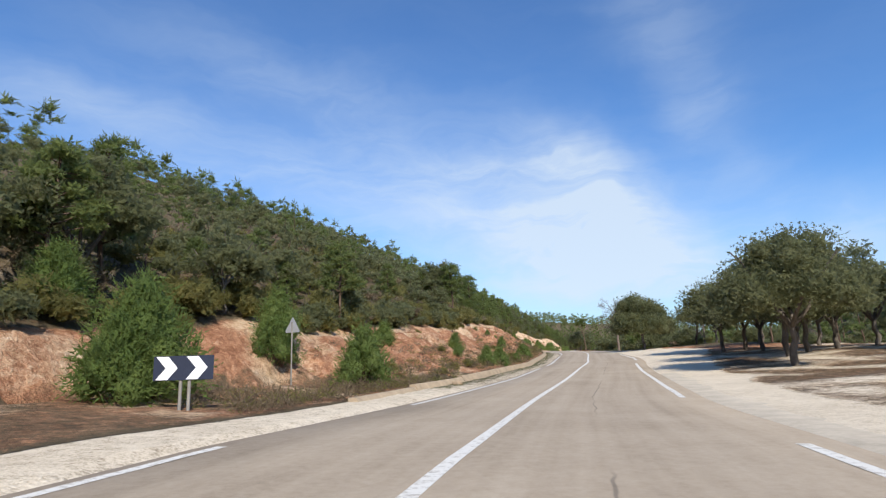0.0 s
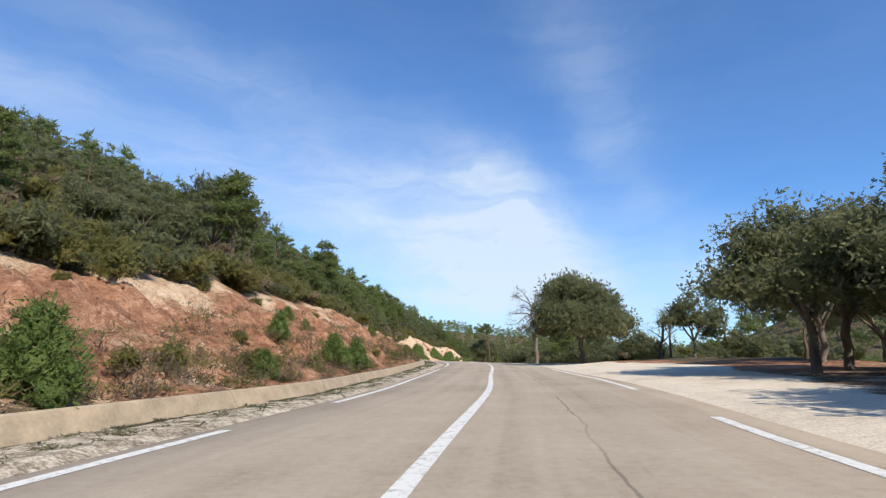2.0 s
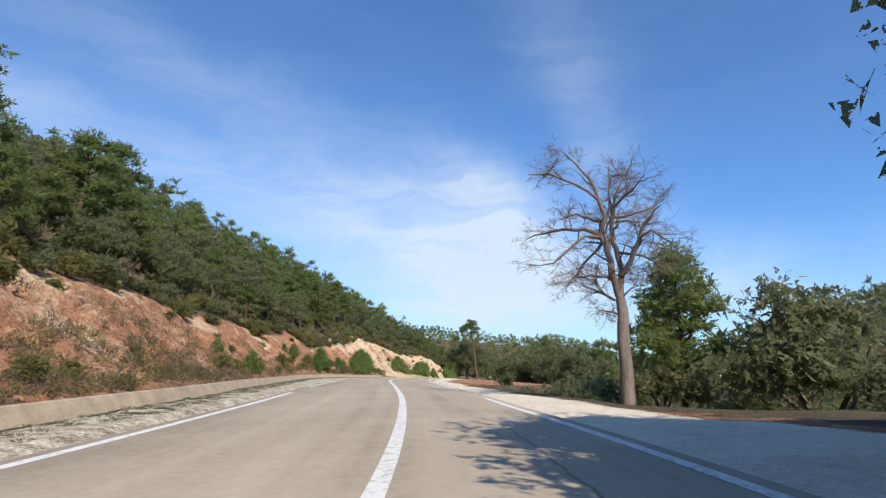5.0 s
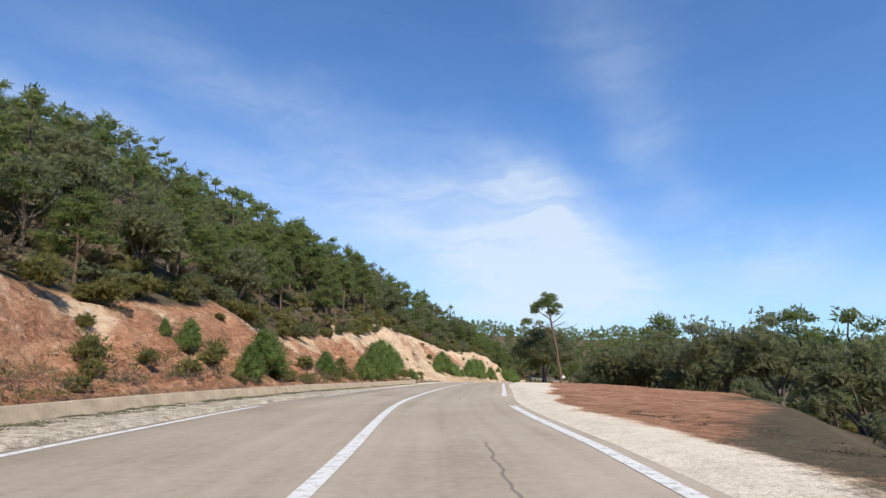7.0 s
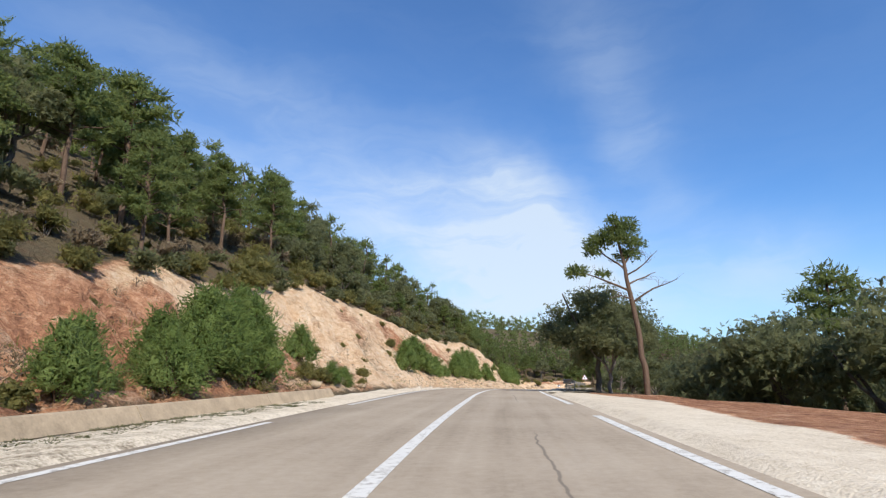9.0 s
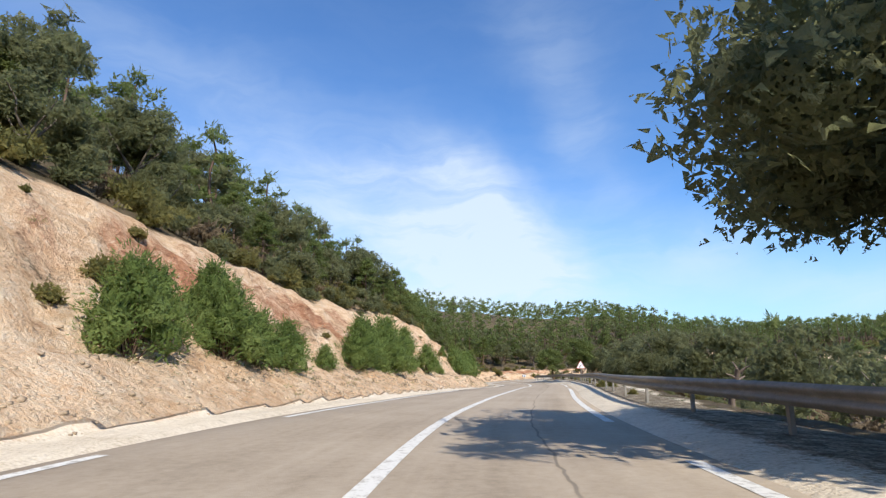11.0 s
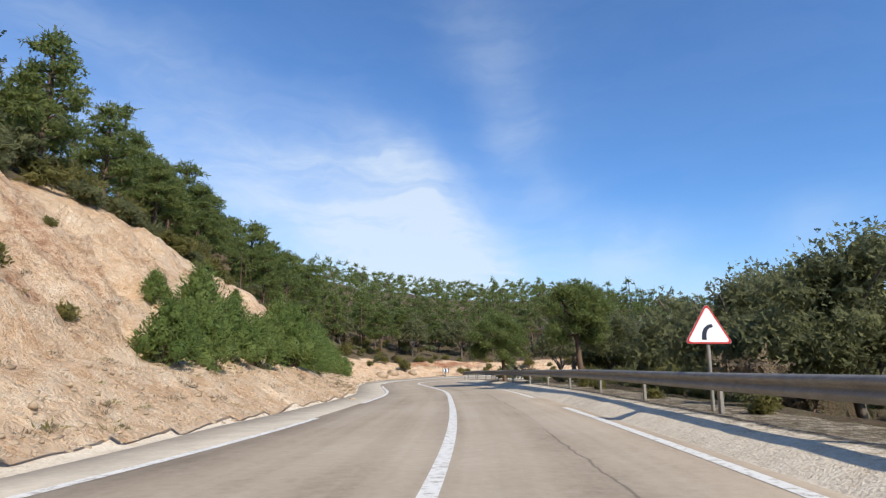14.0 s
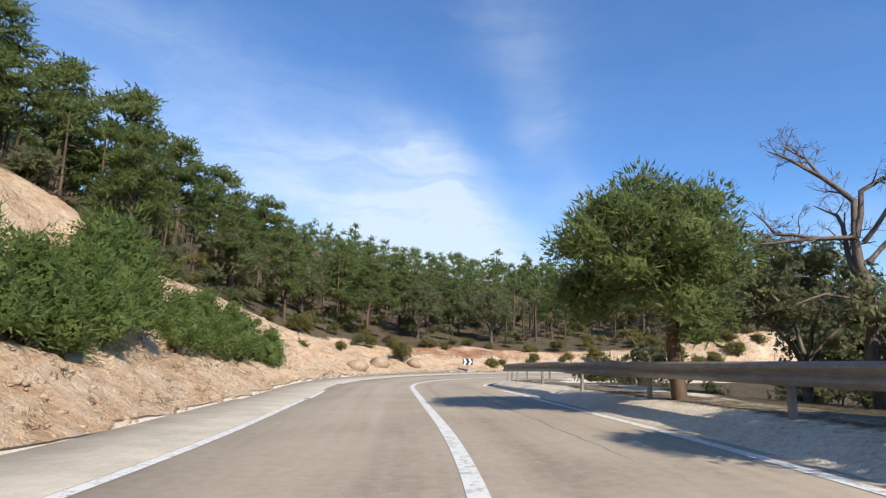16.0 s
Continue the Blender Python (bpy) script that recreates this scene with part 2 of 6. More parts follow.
def ground_material():
    """Bare limestone gravel, red earth, pale rock and litter under the scrub, by the weights laid on the sheet."""
    mat, n = material("hillside_ground")
    pos = n.add("ShaderNodeNewGeometry").outputs["Position"]
    zone = n.add("ShaderNodeSeparateColor", {0: n.add("ShaderNodeAttribute", attribute_name="zone").outputs["Color"]}).outputs
    n1, n2, n3 = n.noise(pos, 0.5, 5, 0.62), n.noise(pos, 3.2, 5, 0.65), n.noise(pos, 18, 4, 0.7)
    veins = n.noise(n.add("ShaderNodeMapping", {"Vector": pos, "Rotation": (0.5, 0.35, 0.3), "Scale": (0.6, 0.6, 1.7)}).outputs[0], 0.9, 6, 0.68, 0.9)
    stones = n.add("ShaderNodeTexVoronoi", {"Vector": pos, "Scale": 7.0}).outputs["Distance"]
    pebbles = n.add("ShaderNodeTexVoronoi", {"Vector": pos, "Scale": 26.0}).outputs["Distance"]
    tone = n.math("ADD", n.math("MULTIPLY", n1, 0.4), n.math("ADD", n.math("MULTIPLY", n2, 0.35), n.math("MULTIPLY", n3, 0.25)))
    litter = n.ramp(tone, [(0.3, (0.075, 0.060, 0.036)), (0.55, (0.150, 0.118, 0.072)), (0.75, (0.230, 0.185, 0.118))])
    # broken blocks: every shard has a tone of its own
    crooked = n.add("ShaderNodeVectorMath", {0: pos, 1: n.add("ShaderNodeVectorMath", {0: n.add("ShaderNodeTexNoise", {"Vector": pos, "Scale": 2.6, "Detail": 3.0}).outputs["Color"], 1: (0.7, 0.7, 0.7)}, operation="MULTIPLY").outputs[0]}, operation="ADD").outputs[0]
    shard = n.add("ShaderNodeTexVoronoi", {"Vector": crooked, "Scale": 3.4})
    chip = n.add("ShaderNodeTexVoronoi", {"Vector": crooked, "Scale": 9.0})
    blocky = n.math("ADD", n.math("MULTIPLY", n.add("ShaderNodeSeparateColor", {0: shard.outputs["Color"]}).outputs[0], 0.20), n.math("MULTIPLY", n.add("ShaderNodeSeparateColor", {0: chip.outputs["Color"]}).outputs[0], 0.16))
    tone = n.math("ADD", n.math("MULTIPLY", tone, 0.82), n.math("SUBTRACT", blocky, 0.09))
    earth = n.ramp(n.math("ADD", n.math("MULTIPLY", tone, 0.6), n.math("MULTIPLY", veins, 0.4)),
                   [(0.28, (0.150, 0.064, 0.036)), (0.42, (0.330, 0.150, 0.082)), (0.55, (0.525, 0.268, 0.148)), (0.72, (0.740, 0.510, 0.340))])
    rock = n.ramp(n.math("ADD", n.math("MULTIPLY", tone, 0.55), n.math("MULTIPLY", veins, 0.45)),
                  [(0.26, (0.380, 0.205, 0.110)), (0.42, (0.620, 0.400, 0.235)), (0.56, (0.745, 0.550, 0.365)), (0.74, (0.790, 0.670, 0.510))])
    gravel = n.ramp(n.math("ADD", n.math("MULTIPLY", n3, 0.5), n.math("MULTIPLY", n.math("ADD", n2, n1), 0.25)),
                    [(0.32, (0.345, 0.270, 0.185)), (0.5, (0.615, 0.522, 0.395)), (0.66, (0.750, 0.665, 0.530))])
    edge = n.math("SUBTRACT", n.math("MULTIPLY", n.math("ADD", n2, n3), 0.45), 0.45)

    def weight(z):
        return n.grey(n.math("ADD", z, n.math("MULTIPLY", edge, 1.5)), 0.26, 0.74)

    col = n.mix(weight(zone[1]), litter, earth)
    col = n.mix(weight(zone[2]), col, rock)
    col = n.mix(weight(zone[0]), col, gravel)
    crag = n.add("ShaderNodeTexVoronoi", {"Vector": n.add("ShaderNodeVectorMath", {0: pos, 1: n.add("ShaderNodeTexNoise", {"Vector": pos, "Scale": 2.2}).outputs["Color"]}, operation="ADD").outputs[0], "Scale": 1.5}).outputs["Distance"]
    rocky = n.math("ADD", n.math("ADD", n.math("MULTIPLY", n2, 0.35), n.math("ADD", n.math("MULTIPLY", crag, 0.35), n.math("MULTIPLY", blocky, 1.0))), n.math("ADD", n.math("MULTIPLY", n3, 0.60), n.math("MULTIPLY", stones, 0.12)))
    loose = n.math("ADD", n.math("MULTIPLY", n3, 0.07), n.math("MULTIPLY", pebbles, 0.03))
    # rills washed down the face
    rill = n.noise(n.add("ShaderNodeMapping", {"Vector": crooked, "Rotation": (0.0, 0.18, 0.25), "Scale": (1.0, 1.0, 0.22)}).outputs[0], 2.1, 5, 0.65, 0.3)
    rocky = n.math("ADD", rocky, n.math("MULTIPLY", rill, 1.3))
    flatness = n.math("MULTIPLY", n.grey(zone[0], 0.30, 0.52), 0.96)
    relief = n.math("ADD", n.math("MULTIPLY", rocky, n.math("SUBTRACT", 1.0, flatness)), n.math("MULTIPLY", loose, flatness))
    dirt = n.math("MULTIPLY", n.math("SUBTRACT", 1.0, n.grey(stones, 0.05, 0.30)), 0.35)
    col = n.mix(dirt, col, n.mix(0.55, col, (0.14, 0.085, 0.055)))
    # colour darkens in the hollows of the rills, less on pale rock, not on gravel
    rill_dark = n.math("MULTIPLY", n.math("SUBTRACT", 1.0, n.grey(rill, 0.36, 0.52)), n.math("SUBTRACT", 1.0, weight(zone[0])))
    col = n.mix(n.math("MULTIPLY", rill_dark, n.math("SUBTRACT", 0.45, n.math("MULTIPLY", weight(zone[2]), 0.25))), col, n.mix(0.7, col, (0.150, 0.072, 0.042)))
    finish(n, col, 0.95, relief, 0.26, 0.85, spec=0.12)
    return mat


GROUND = ground_material()


def plain(name, colour, rough=0.7, vary=0.12, scale=6.0, metal=0.0, depth=0.004):
    mat, n = material(name)
    pos = n.add("ShaderNodeNewGeometry").outputs["Position"]
    a, b = n.noise(pos, scale, 5, 0.65), n.noise(pos, scale * 9, 3, 0.6)
    t = n.math("ADD", n.math("MULTIPLY", a, 0.7), n.math("MULTIPLY", b, 0.3))
    lo, hi = tuple(c * (1 - vary * 2) for c in colour), tuple(min(1.0, c * (1 + vary)) for c in colour)
    finish(n, n.ramp(t, [(0.3, lo), (0.68, hi)]), rough, t, depth, 0.5, metal)
    return mat


CONCRETE = plain("old_concrete", (0.39, 0.300, 0.200), 0.9, 0.2, 2.0, depth=0.02)
GALV = plain("weathered_zinc", (0.29, 0.270, 0.238), 0.72, 0.16, 3.0, 0.25)
SIGN_WHITE = plain("sign_white", (0.78, 0.78, 0.78), 0.45, 0.04)
SIGN_BLUE = plain("sign_navy", (0.022, 0.028, 0.050), 0.5, 0.1)
SIGN_RED = plain("sign_red", (0.50, 0.045, 0.035), 0.45, 0.06)
SIGN_BACK = plain("sign_back_grey", (0.36, 0.37, 0.38), 0.5, 0.08, metal=0.3)
STONE = plain("pale_stone", (0.38, 0.285, 0.190), 0.95, 0.25, 4.0, depth=0.03)
GUTTER = plain("pale_concrete", (0.53, 0.455, 0.35), 0.9, 0.14, 1.3, depth=0.01)

# ---------------------------------------------------------------- the road's line
# the painted centre line, a station every 12 m: x, y, z, bank in degrees
AXIS = [
    (0.05, 7.12, -1.18, -1.0),
    (2.83, 18.80, -1.36, -0.6),
    (6.24, 30.31, -1.23, 0.0),
    (9.64, 41.82, -0.96, 0.7),
    (13.03, 53.32, -0.72, 1.2),
    (15.93, 64.97, -0.45, 1.2),
    (18.88, 76.60, -0.09, 0.7),
    (21.47, 88.34, 0.22, 0.2),
    (23.03, 100.26, 0.47, -0.3),
    (23.99, 112.23, 0.66, -0.7),
    (24.81, 124.20, 0.78, -1.0),
    (25.66, 136.18, 0.95, -1.0),
    (27.70, 148.01, 1.10, -0.5),
    (29.89, 159.81, 1.15, -0.0),
    (32.43, 171.54, 1.18, -0.2),
    (35.10, 183.24, 1.14, -0.8),
    (38.30, 194.81, 0.98, -1.1),
    (42.48, 206.08, 0.70, -0.7),
    (47.11, 217.15, 0.41, -0.1),
    (51.67, 228.25, 0.05, 0.4),
    (56.22, 239.35, -0.37, 1.0),
    (60.22, 250.68, -0.72, 1.7),
    (63.81, 262.13, -1.07, 1.9),
    (66.34, 273.91, -1.43, 1.9),
]


def road_line():
    """Stations every half metre along the centre line: x, y, z, bank, from well behind the start to past the bend."""
    pts = np.array(AXIS)
    s = np.arange(len(pts)) * 12.0
    fine = np.arange(0, s[-1] + 0.01, 0.5)

    def smooth(col):
        k = np.gradient(col, 12.0)
        i = np.clip((fine / 12).astype(int), 0, len(s) - 2)
        u = fine / 12 - i
        return ((2 * u**3 - 3 * u**2 + 1) * col[i] + (u**3 - 2 * u**2 + u) * 12 * k[i]
                + (3 * u**2 - 2 * u**3) * col[i + 1] + (u**3 - u**2) * 12 * k[i + 1])

    main = np.stack([smooth(pts[:, c]) for c in range(4)], 1)
    # back, past the start: a slow left-hand bend seen from behind
    x, y, z, head = *main[0, :3], math.atan2(main[4, 0] - main[0, 0], main[4, 1] - main[0, 1])
    back = []
    for i in range(140):
        head -= 0.5 * 0.0042
        x, y, z = x - 0.5 * math.sin(head), y - 0.5 * math.cos(head), z + 0.0015
        back.append((x, y, z, -0.8))
    # onwards: straight, then the right-hand bend and the climb out of it
    x, y, z, head = *main[-1, :3], math.atan2(main[-1, 0] - main[-9, 0], main[-1, 1] - main[-9, 1])
    on = []
    for i in range(360):
        u = i * 0.5
        turn = 0.0 if u < BEND_START else (1 / BEND_RADIUS if u < BEND_START + BEND_RADIUS * BEND_ANGLE else 0.0)
        turn *= min(1.0, max(0.0, (u - BEND_START) / 6))
        head += 0.5 * turn
        slope = np.interp(u, [0, 8, 20, 40, 75, 120, 180], [-0.032, -0.026, -0.004, 0.030, 0.055, 0.05, 0.04])
        x, y, z = x + 0.5 * math.sin(head), y + 0.5 * math.cos(head), z + 0.5 * slope
        on.append((x, y, z, np.interp(u, [0, 15, 40, 90], [2.4, 0.5, -1.5, 0.0])))
    return np.concatenate([np.array(back[::-1]), main, np.array(on)])


BEND_START, BEND_RADIUS, BEND_ANGLE = 5.0, 20.0, 1.9
LINE = road_line()
S_FIRST = -70.0
STATION = S_FIRST + np.arange(len(LINE)) * 0.5
TANGENT = np.gradient(LINE[:, :2], axis=0)
TANGENT /= np.linalg.norm(TANGENT, axis=1)[:, None]
SIDE = np.stack([TANGENT[:, 1], -TANGENT[:, 0]], 1)      # to the right


def road_at(s, d, lift=0.0):
    """The place on the road's own plane at station s, d metres right of the centre line."""
    s, d = np.broadcast_arrays(np.asarray(s, float), np.asarray(d, float))
    cols = [np.interp(s, STATION, LINE[:, c]) for c in range(4)]
    sx, sy = np.interp(s, STATION, SIDE[:, 0]), np.interp(s, STATION, SIDE[:, 1])
    return np.stack([cols[0] + sx * d, cols[1] + sy * d, cols[2] + np.tan(np.radians(cols[3])) * np.clip(d, -6, 6) + lift], -1)


def heading(s):
    return math.atan2(float(np.interp(s, STATION, TANGENT[:, 0])), float(np.interp(s, STATION, TANGENT[:, 1])))


def table(s, *pairs):
    return np.interp(s, [p[0] for p in pairs], [p[1] for p in pairs])


def left_line(s):
    return -table(s, (0, 3.5), (14, 3.3), (27, 3.0), (38, 3.15), (55, 3.5), (96, 3.9), (110, 4.1), (122, 4.1), (146, 3.4), (200, 3.5), (235, 3.65), (259, 3.25), (300, 3.5))


def right_line(s):
    return table(s, (-70, 4.0), (0, 4.4), (15, 4.5), (30, 4.0), (38, 3.95), (55, 4.45), (75, 3.7), (96, 2.8), (108, 2.85), (122, 3.35), (150, 3.5), (200, 3.3), (265, 3.3), (300, 3.4))


def right_edge(s):
    return right_line(s) + table(s, (0, 0.55), (30, 0.65), (45, 0.6), (75, 0.35), (120, 0.3), (200, 0.3), (300, 0.3))


def left_edge(s):
    return left_line(s) - table(s, (220, 0.28), (232, 0.11), (400, 0.11))


# ---------------------------------------------------------------- noise on arrays
def hash_lattice(i, j, seed):
    v = np.sin(i * 127.1 + j * 311.7 + seed * 74.7) * 43758.5453
    return v - np.floor(v)


def value_noise(x, y, seed=0):
    i, j = np.floor(x), np.floor(y)
    u, v = x - i, y - j
    u, v = u * u * (3 - 2 * u), v * v * (3 - 2 * v)
    a, b = hash_lattice(i, j, seed), hash_lattice(i + 1, j, seed)
    c, d = hash_lattice(i, j + 1, seed), hash_lattice(i + 1, j + 1, seed)
    return a + (b - a) * u + (c - a) * v + (a - b - c + d) * u * v


def fbm(x, y, octaves=4, seed=0, gain=0.5):
    total, amp, norm = 0.0, 1.0, 0.0
    for k in range(octaves):
        total = total + amp * (value_noise(x * 2**k + k * 17.3, y * 2**k - k * 9.1, seed + k) * 2 - 1)
        norm += amp
        amp *= gain
    return total / norm


# ---------------------------------------------------------------- the lie of the land
def nearest(x, y):
    """Station and signed distance (right positive) from the centre line."""
    x, y = np.ravel(x), np.ravel(y)
    coarse = LINE[::8]
    s, d = np.empty(len(x)), np.empty(len(x))
    for a in range(0, len(x), 20000):
        px, py = x[a:a + 20000], y[a:a + 20000]
        k = np.argmin((px[:, None] - coarse[None, :, 0])**2 + (py[:, None] - coarse[None, :, 1])**2, 1) * 8
        best = np.full(len(px), 1e18)
        at = k.copy()
        for o in range(-8, 9):
            q = np.clip(k + o, 0, len(LINE) - 1)
            r = (px - LINE[q, 0])**2 + (py - LINE[q, 1])**2
            at = np.where(r < best, q, at)
            best = np.minimum(r, best)
        ex, ey = px - LINE[at, 0], py - LINE[at, 1]
        along = ex * TANGENT[at, 0] + ey * TANGENT[at, 1]
        s[a:a + 20000] = STATION[at] + np.clip(along, -0.3, 0.3)
        across = ex * SIDE[at, 0] + ey * SIDE[at, 1]
        d[a:a + 20000] = np.sign(across + 1e-9) * np.sqrt(best)
        inner = np.abs(along) < 0.5
        d[a:a + 20000] = np.where(inner, across, d[a:a + 20000])
    return s, d


def cut_top(s):
    """Height of the cutting's brow over the road."""
    return table(s, (-70, 2.6), (5, 2.6), (22, 3.0), (38, 3.6), (52, 4.0), (74, 4.7), (90, 4.0), (100, 4.2), (110, 4.4), (140, 4.0), (150, 4.3), (168, 4.3), (176, 4.7), (181, 6.3), (189, 7.6), (198, 7.1), (208, 6.8), (213, 6.2),
                 (222, 6.4), (230, 6.1), (238, 7.6), (250, 7.9), (266, 7.8), (276, 7.4), (281, 6.8), (286, 5.4), (291, 3.8), (296, 2.4), (306, 1.5), (320, 2.0), (327, 3.6), (342, 3.6), (352, 1.8), (450, 1.5))


def cut_back(s):
    """How far the brow stands from the centre line."""
    return table(s, (-70, 16), (10, 15.5), (42, 14.6), (74, 14.2), (110, 13.6), (140, 13.0), (180, 13.4), (200, 13.2), (222, 14.2), (233, 15.2), (279, 15.0), (294, 12.0), (310, 10.5), (335, 9.5), (450, 9.5))


def cut_foot(s):
    return table(s, (-70, 12.5), (6, 12.6), (12, 12.5), (17, 12.0), (20, 9.8), (25, 5.9), (46, 5.65), (56, 6.1), (99, 6.9), (125, 7.8), (156, 6.9), (172, 6.4), (190, 5.4), (262, 5.2), (285, 5.6), (450, 6))


def kerb_line(s):
    return table(s, (-70, 6.8), (0, 6.4), (8, 6.2), (17, 6.4), (24, 5.9), (46, 5.65), (56, 6.1), (99, 6.9), (125, 7.8), (156, 6.9), (172, 6.4), (190, 5.4))


def berm(s):
    """How far the verge under the crash barrier stands above the road."""
    return table(s, (180, 0.0), (192, 0.12), (210, 0.19), (232, 0.24), (250, 0.32), (262, 0.32), (280, 0.30), (310, 0.2), (340, 0.0))


def land(x, y):
    """Height of the ground sheet, with its station and distance."""
    shape = np.shape(x)
    x, y = np.ravel(np.asarray(x, float)), np.ravel(np.asarray(y, float))
    s, d = nearest(x, y)
    z0 = np.interp(s, STATION, LINE[:, 2]) + np.tan(np.radians(np.interp(s, STATION, LINE[:, 3]))) * np.clip(d, -6, 6)
    # left of the road
    a = -d
    foot, back, top = cut_foot(s), cut_back(s) + fbm(s * 0.11, s * 0 + 3.1, 3, 5) * 1.1, cut_top(s) + fbm(s * 0.16, s * 0 + 8.2, 3, 9) * 0.7
    kerbed = table(s, (14, 0), (20, 1), (166, 1), (174, 0))
    base = 0.02 + kerbed * 0.27
    u = np.clip((a - foot) / np.maximum(back - foot, 0.5), 0, 1)
    steep = np.interp(u, [0, 0.20, 0.55, 0.88, 1.0], [0, 0.12, 0.50, 0.90, 1.0])
    bench = np.interp(u, [0, 0.20, 0.28, 0.55, 0.90, 1.0], [0, 0.15, 0.18, 0.52, 0.93, 1.0])
    steep = steep + (bench - steep) * table(s, (182, 0), (190, 1), (288, 1), (296, 0))
    face = np.sin(np.pi * u) ** 0.6
    ridge = 1 - np.abs(fbm(s * 0.55 + a * 0.12, a * 0.16, 4, 21) * 2)
    gully = (ridge - 0.55) * 0.75 + fbm(s * 1.2, a * 0.8, 4, 33, 0.7) * 1.05 + fbm(s * 0.2, a * 0.2, 2, 35) * 0.5
    rough = gully * face * np.clip(top / 4.5, 0.4, 1.2) * table(s, (170, 1.0), (190, 0.75), (290, 0.75), (310, 1.0)) * np.where(u < 0.35, table(s, (178, 1.0), (190, 0.35), (300, 0.4)), 1.0)
    rise = table(s, (-70, 0.46), (85, 0.46), (110, 0.50), (140, 0.60), (195, 0.62), (235, 0.60), (262, 0.55), (296, 0.47), (316, 0.31), (332, 0.25), (352, 0.15), (390, 0.075), (450, 0.06))
    reach = table(s, (-70, 260), (262, 200), (310, 90), (450, 120))
    over = np.maximum(a - back, 0)
    hill = rise * reach * (1 - np.exp(-over / reach)) + fbm(x * 0.03, y * 0.03, 3, 44) * np.clip(over / 25, 0, 1) * 2.2 + fbm(x * 0.22, y * 0.22, 3, 45) * np.clip(over / 3, 0, 1) * 0.35
    hill = hill * (1 - table(s, (296, 0), (306, 0.55)) * np.clip(1 - over / 85, 0, 1))      # gentle at first outside the bend
    left = np.where(a < foot, np.clip(a - kerb_line(s), 0, 9) * 0.07 * table(s, (20, 1), (26, 0), (400, 0)), base + (top - base) * steep + rough + hill)
    # right of the road
    flat = table(s, (-70, 24), (50, 24), (66, 22), (80, 20), (88, 16.5), (94, 9.5), (98, 6.9), (122, 7.2), (134, 13), (150, 17.5), (168, 17), (180, 11), (190, 7.2), (250, 7.2), (262, 9.5), (300, 9.5), (450, 8))
    tilt = table(s, (-70, 0.035), (62, 0.04), (80, 0.06), (88, 0.055), (97, -0.01), (100, -0.02), (135, -0.055), (165, -0.055), (185, -0.03), (200, -0.02))
    fall = table(s, (-70, 0.10), (66, 0.15), (90, 0.5), (122, 0.62), (150, 0.45), (185, 0.5), (240, 0.55), (300, 0.35), (340, 0.1))
    deep = table(s, (-70, 3.0), (66, 4.0), (95, 6.5), (122, 7.0), (165, 6.5), (200, 5.0), (262, 3.6), (300, 2.2), (340, 1.0))
    past = np.maximum(d - flat, 0)
    valley = -deep * (1 - np.exp(-fall * past / deep))
    far = np.clip(d - 55, 0, None)
    right = tilt * np.clip(d - 5, 0, np.maximum(flat - 5, 0)) + valley + table(s, (-70, 44), (80, 40), (150, 28), (195, 15), (300, 13)) * (1 - np.exp(-far * 0.30 / 36)) + fbm(x * 0.25, y * 0.25, 4, 51) * np.clip((d - 6) / 4, 0, 1) * 0.16
    right += berm(s) * np.clip((d - 3.4) / 0.65, 0, 1) - 0.09 * table(s, (184, 0), (186, 1), (296, 1), (298, 0)) * np.clip((d - 3.2) / 0.3, 0, 1) * np.clip((6.4 - d) / 0.4, 0, 1)
    right += fbm(x * 0.02, y * 0.02, 3, 55) * np.clip((d - 40) / 60, 0, 1) * 5
    z = z0 + np.where(d < 0, left, right)
    # the wooded hill across the valley
    knoll = -14 + 49 * np.exp(-(((x - 188) / 66)**2 + ((y - 178) / 92)**2)) + fbm(x * 0.025, y * 0.025, 3, 57) * 4
    z = np.where((d > 30) | (s > 372), np.maximum(z, knoll), z)
    under = (d > left_edge(s) - 0.5) & (d < right_edge(s) + 0.5)
    z = np.where(under, z - 0.10, z - 0.015)
    z += np.where(under, 0, fbm(x * 1.7, y * 1.7, 2, 61) * 0.03)
    return z.reshape(shape), s.reshape(shape), d.reshape(shape)


def spot(s, d):
    """A place on the ground by station and distance."""
    p = road_at(s, d)
    z = float(land(np.array([p[0]]), np.array([p[1]]))[0][0])
    return Vector((float(p[0]), float(p[1]), z))


def mesh_of(name, verts, faces, mats, smooth=False, slots=None):
    me = bpy.data.meshes.new(name)
    verts = np.asarray(verts, np.float32)
    if isinstance(faces, np.ndarray):
        n, k = faces.shape
        me.vertices.add(len(verts))
        me.vertices.foreach_set("co", verts.ravel())
        me.loops.add(n * k)
        me.loops.foreach_set("vertex_index", faces.astype(np.int32).ravel())
        me.polygons.add(n)
        me.polygons.foreach_set("loop_start", np.arange(n, dtype=np.int32) * k)
        me.update(calc_edges=True)
    else:
        me.from_pydata([tuple(v) for v in verts], [], faces)
    for m in mats if isinstance(mats, (list, tuple)) else [mats]:
        me.materials.append(m)
    if slots is not None:
        me.polygons.foreach_set("material_index", np.asarray(slots, np.int32))
    if smooth:
        me.polygons.foreach_set("use_smooth", np.ones(len(me.polygons), bool))
    me.update()
    return me


def part(name, me, parent=None, label=""):
    """One mesh object, under a thing or a part of it."""
    ob = new(name, me)
    if parent is not None:
        ob.parent = parent
    return tagged(ob, label)


def grid_faces(rows, cols):
    i, j = np.meshgrid(np.arange(rows - 1), np.arange(cols - 1), indexing="ij")
    a = (i * cols + j).ravel()
    return np.stack([a, a + 1, a + cols + 1, a + cols], 1)


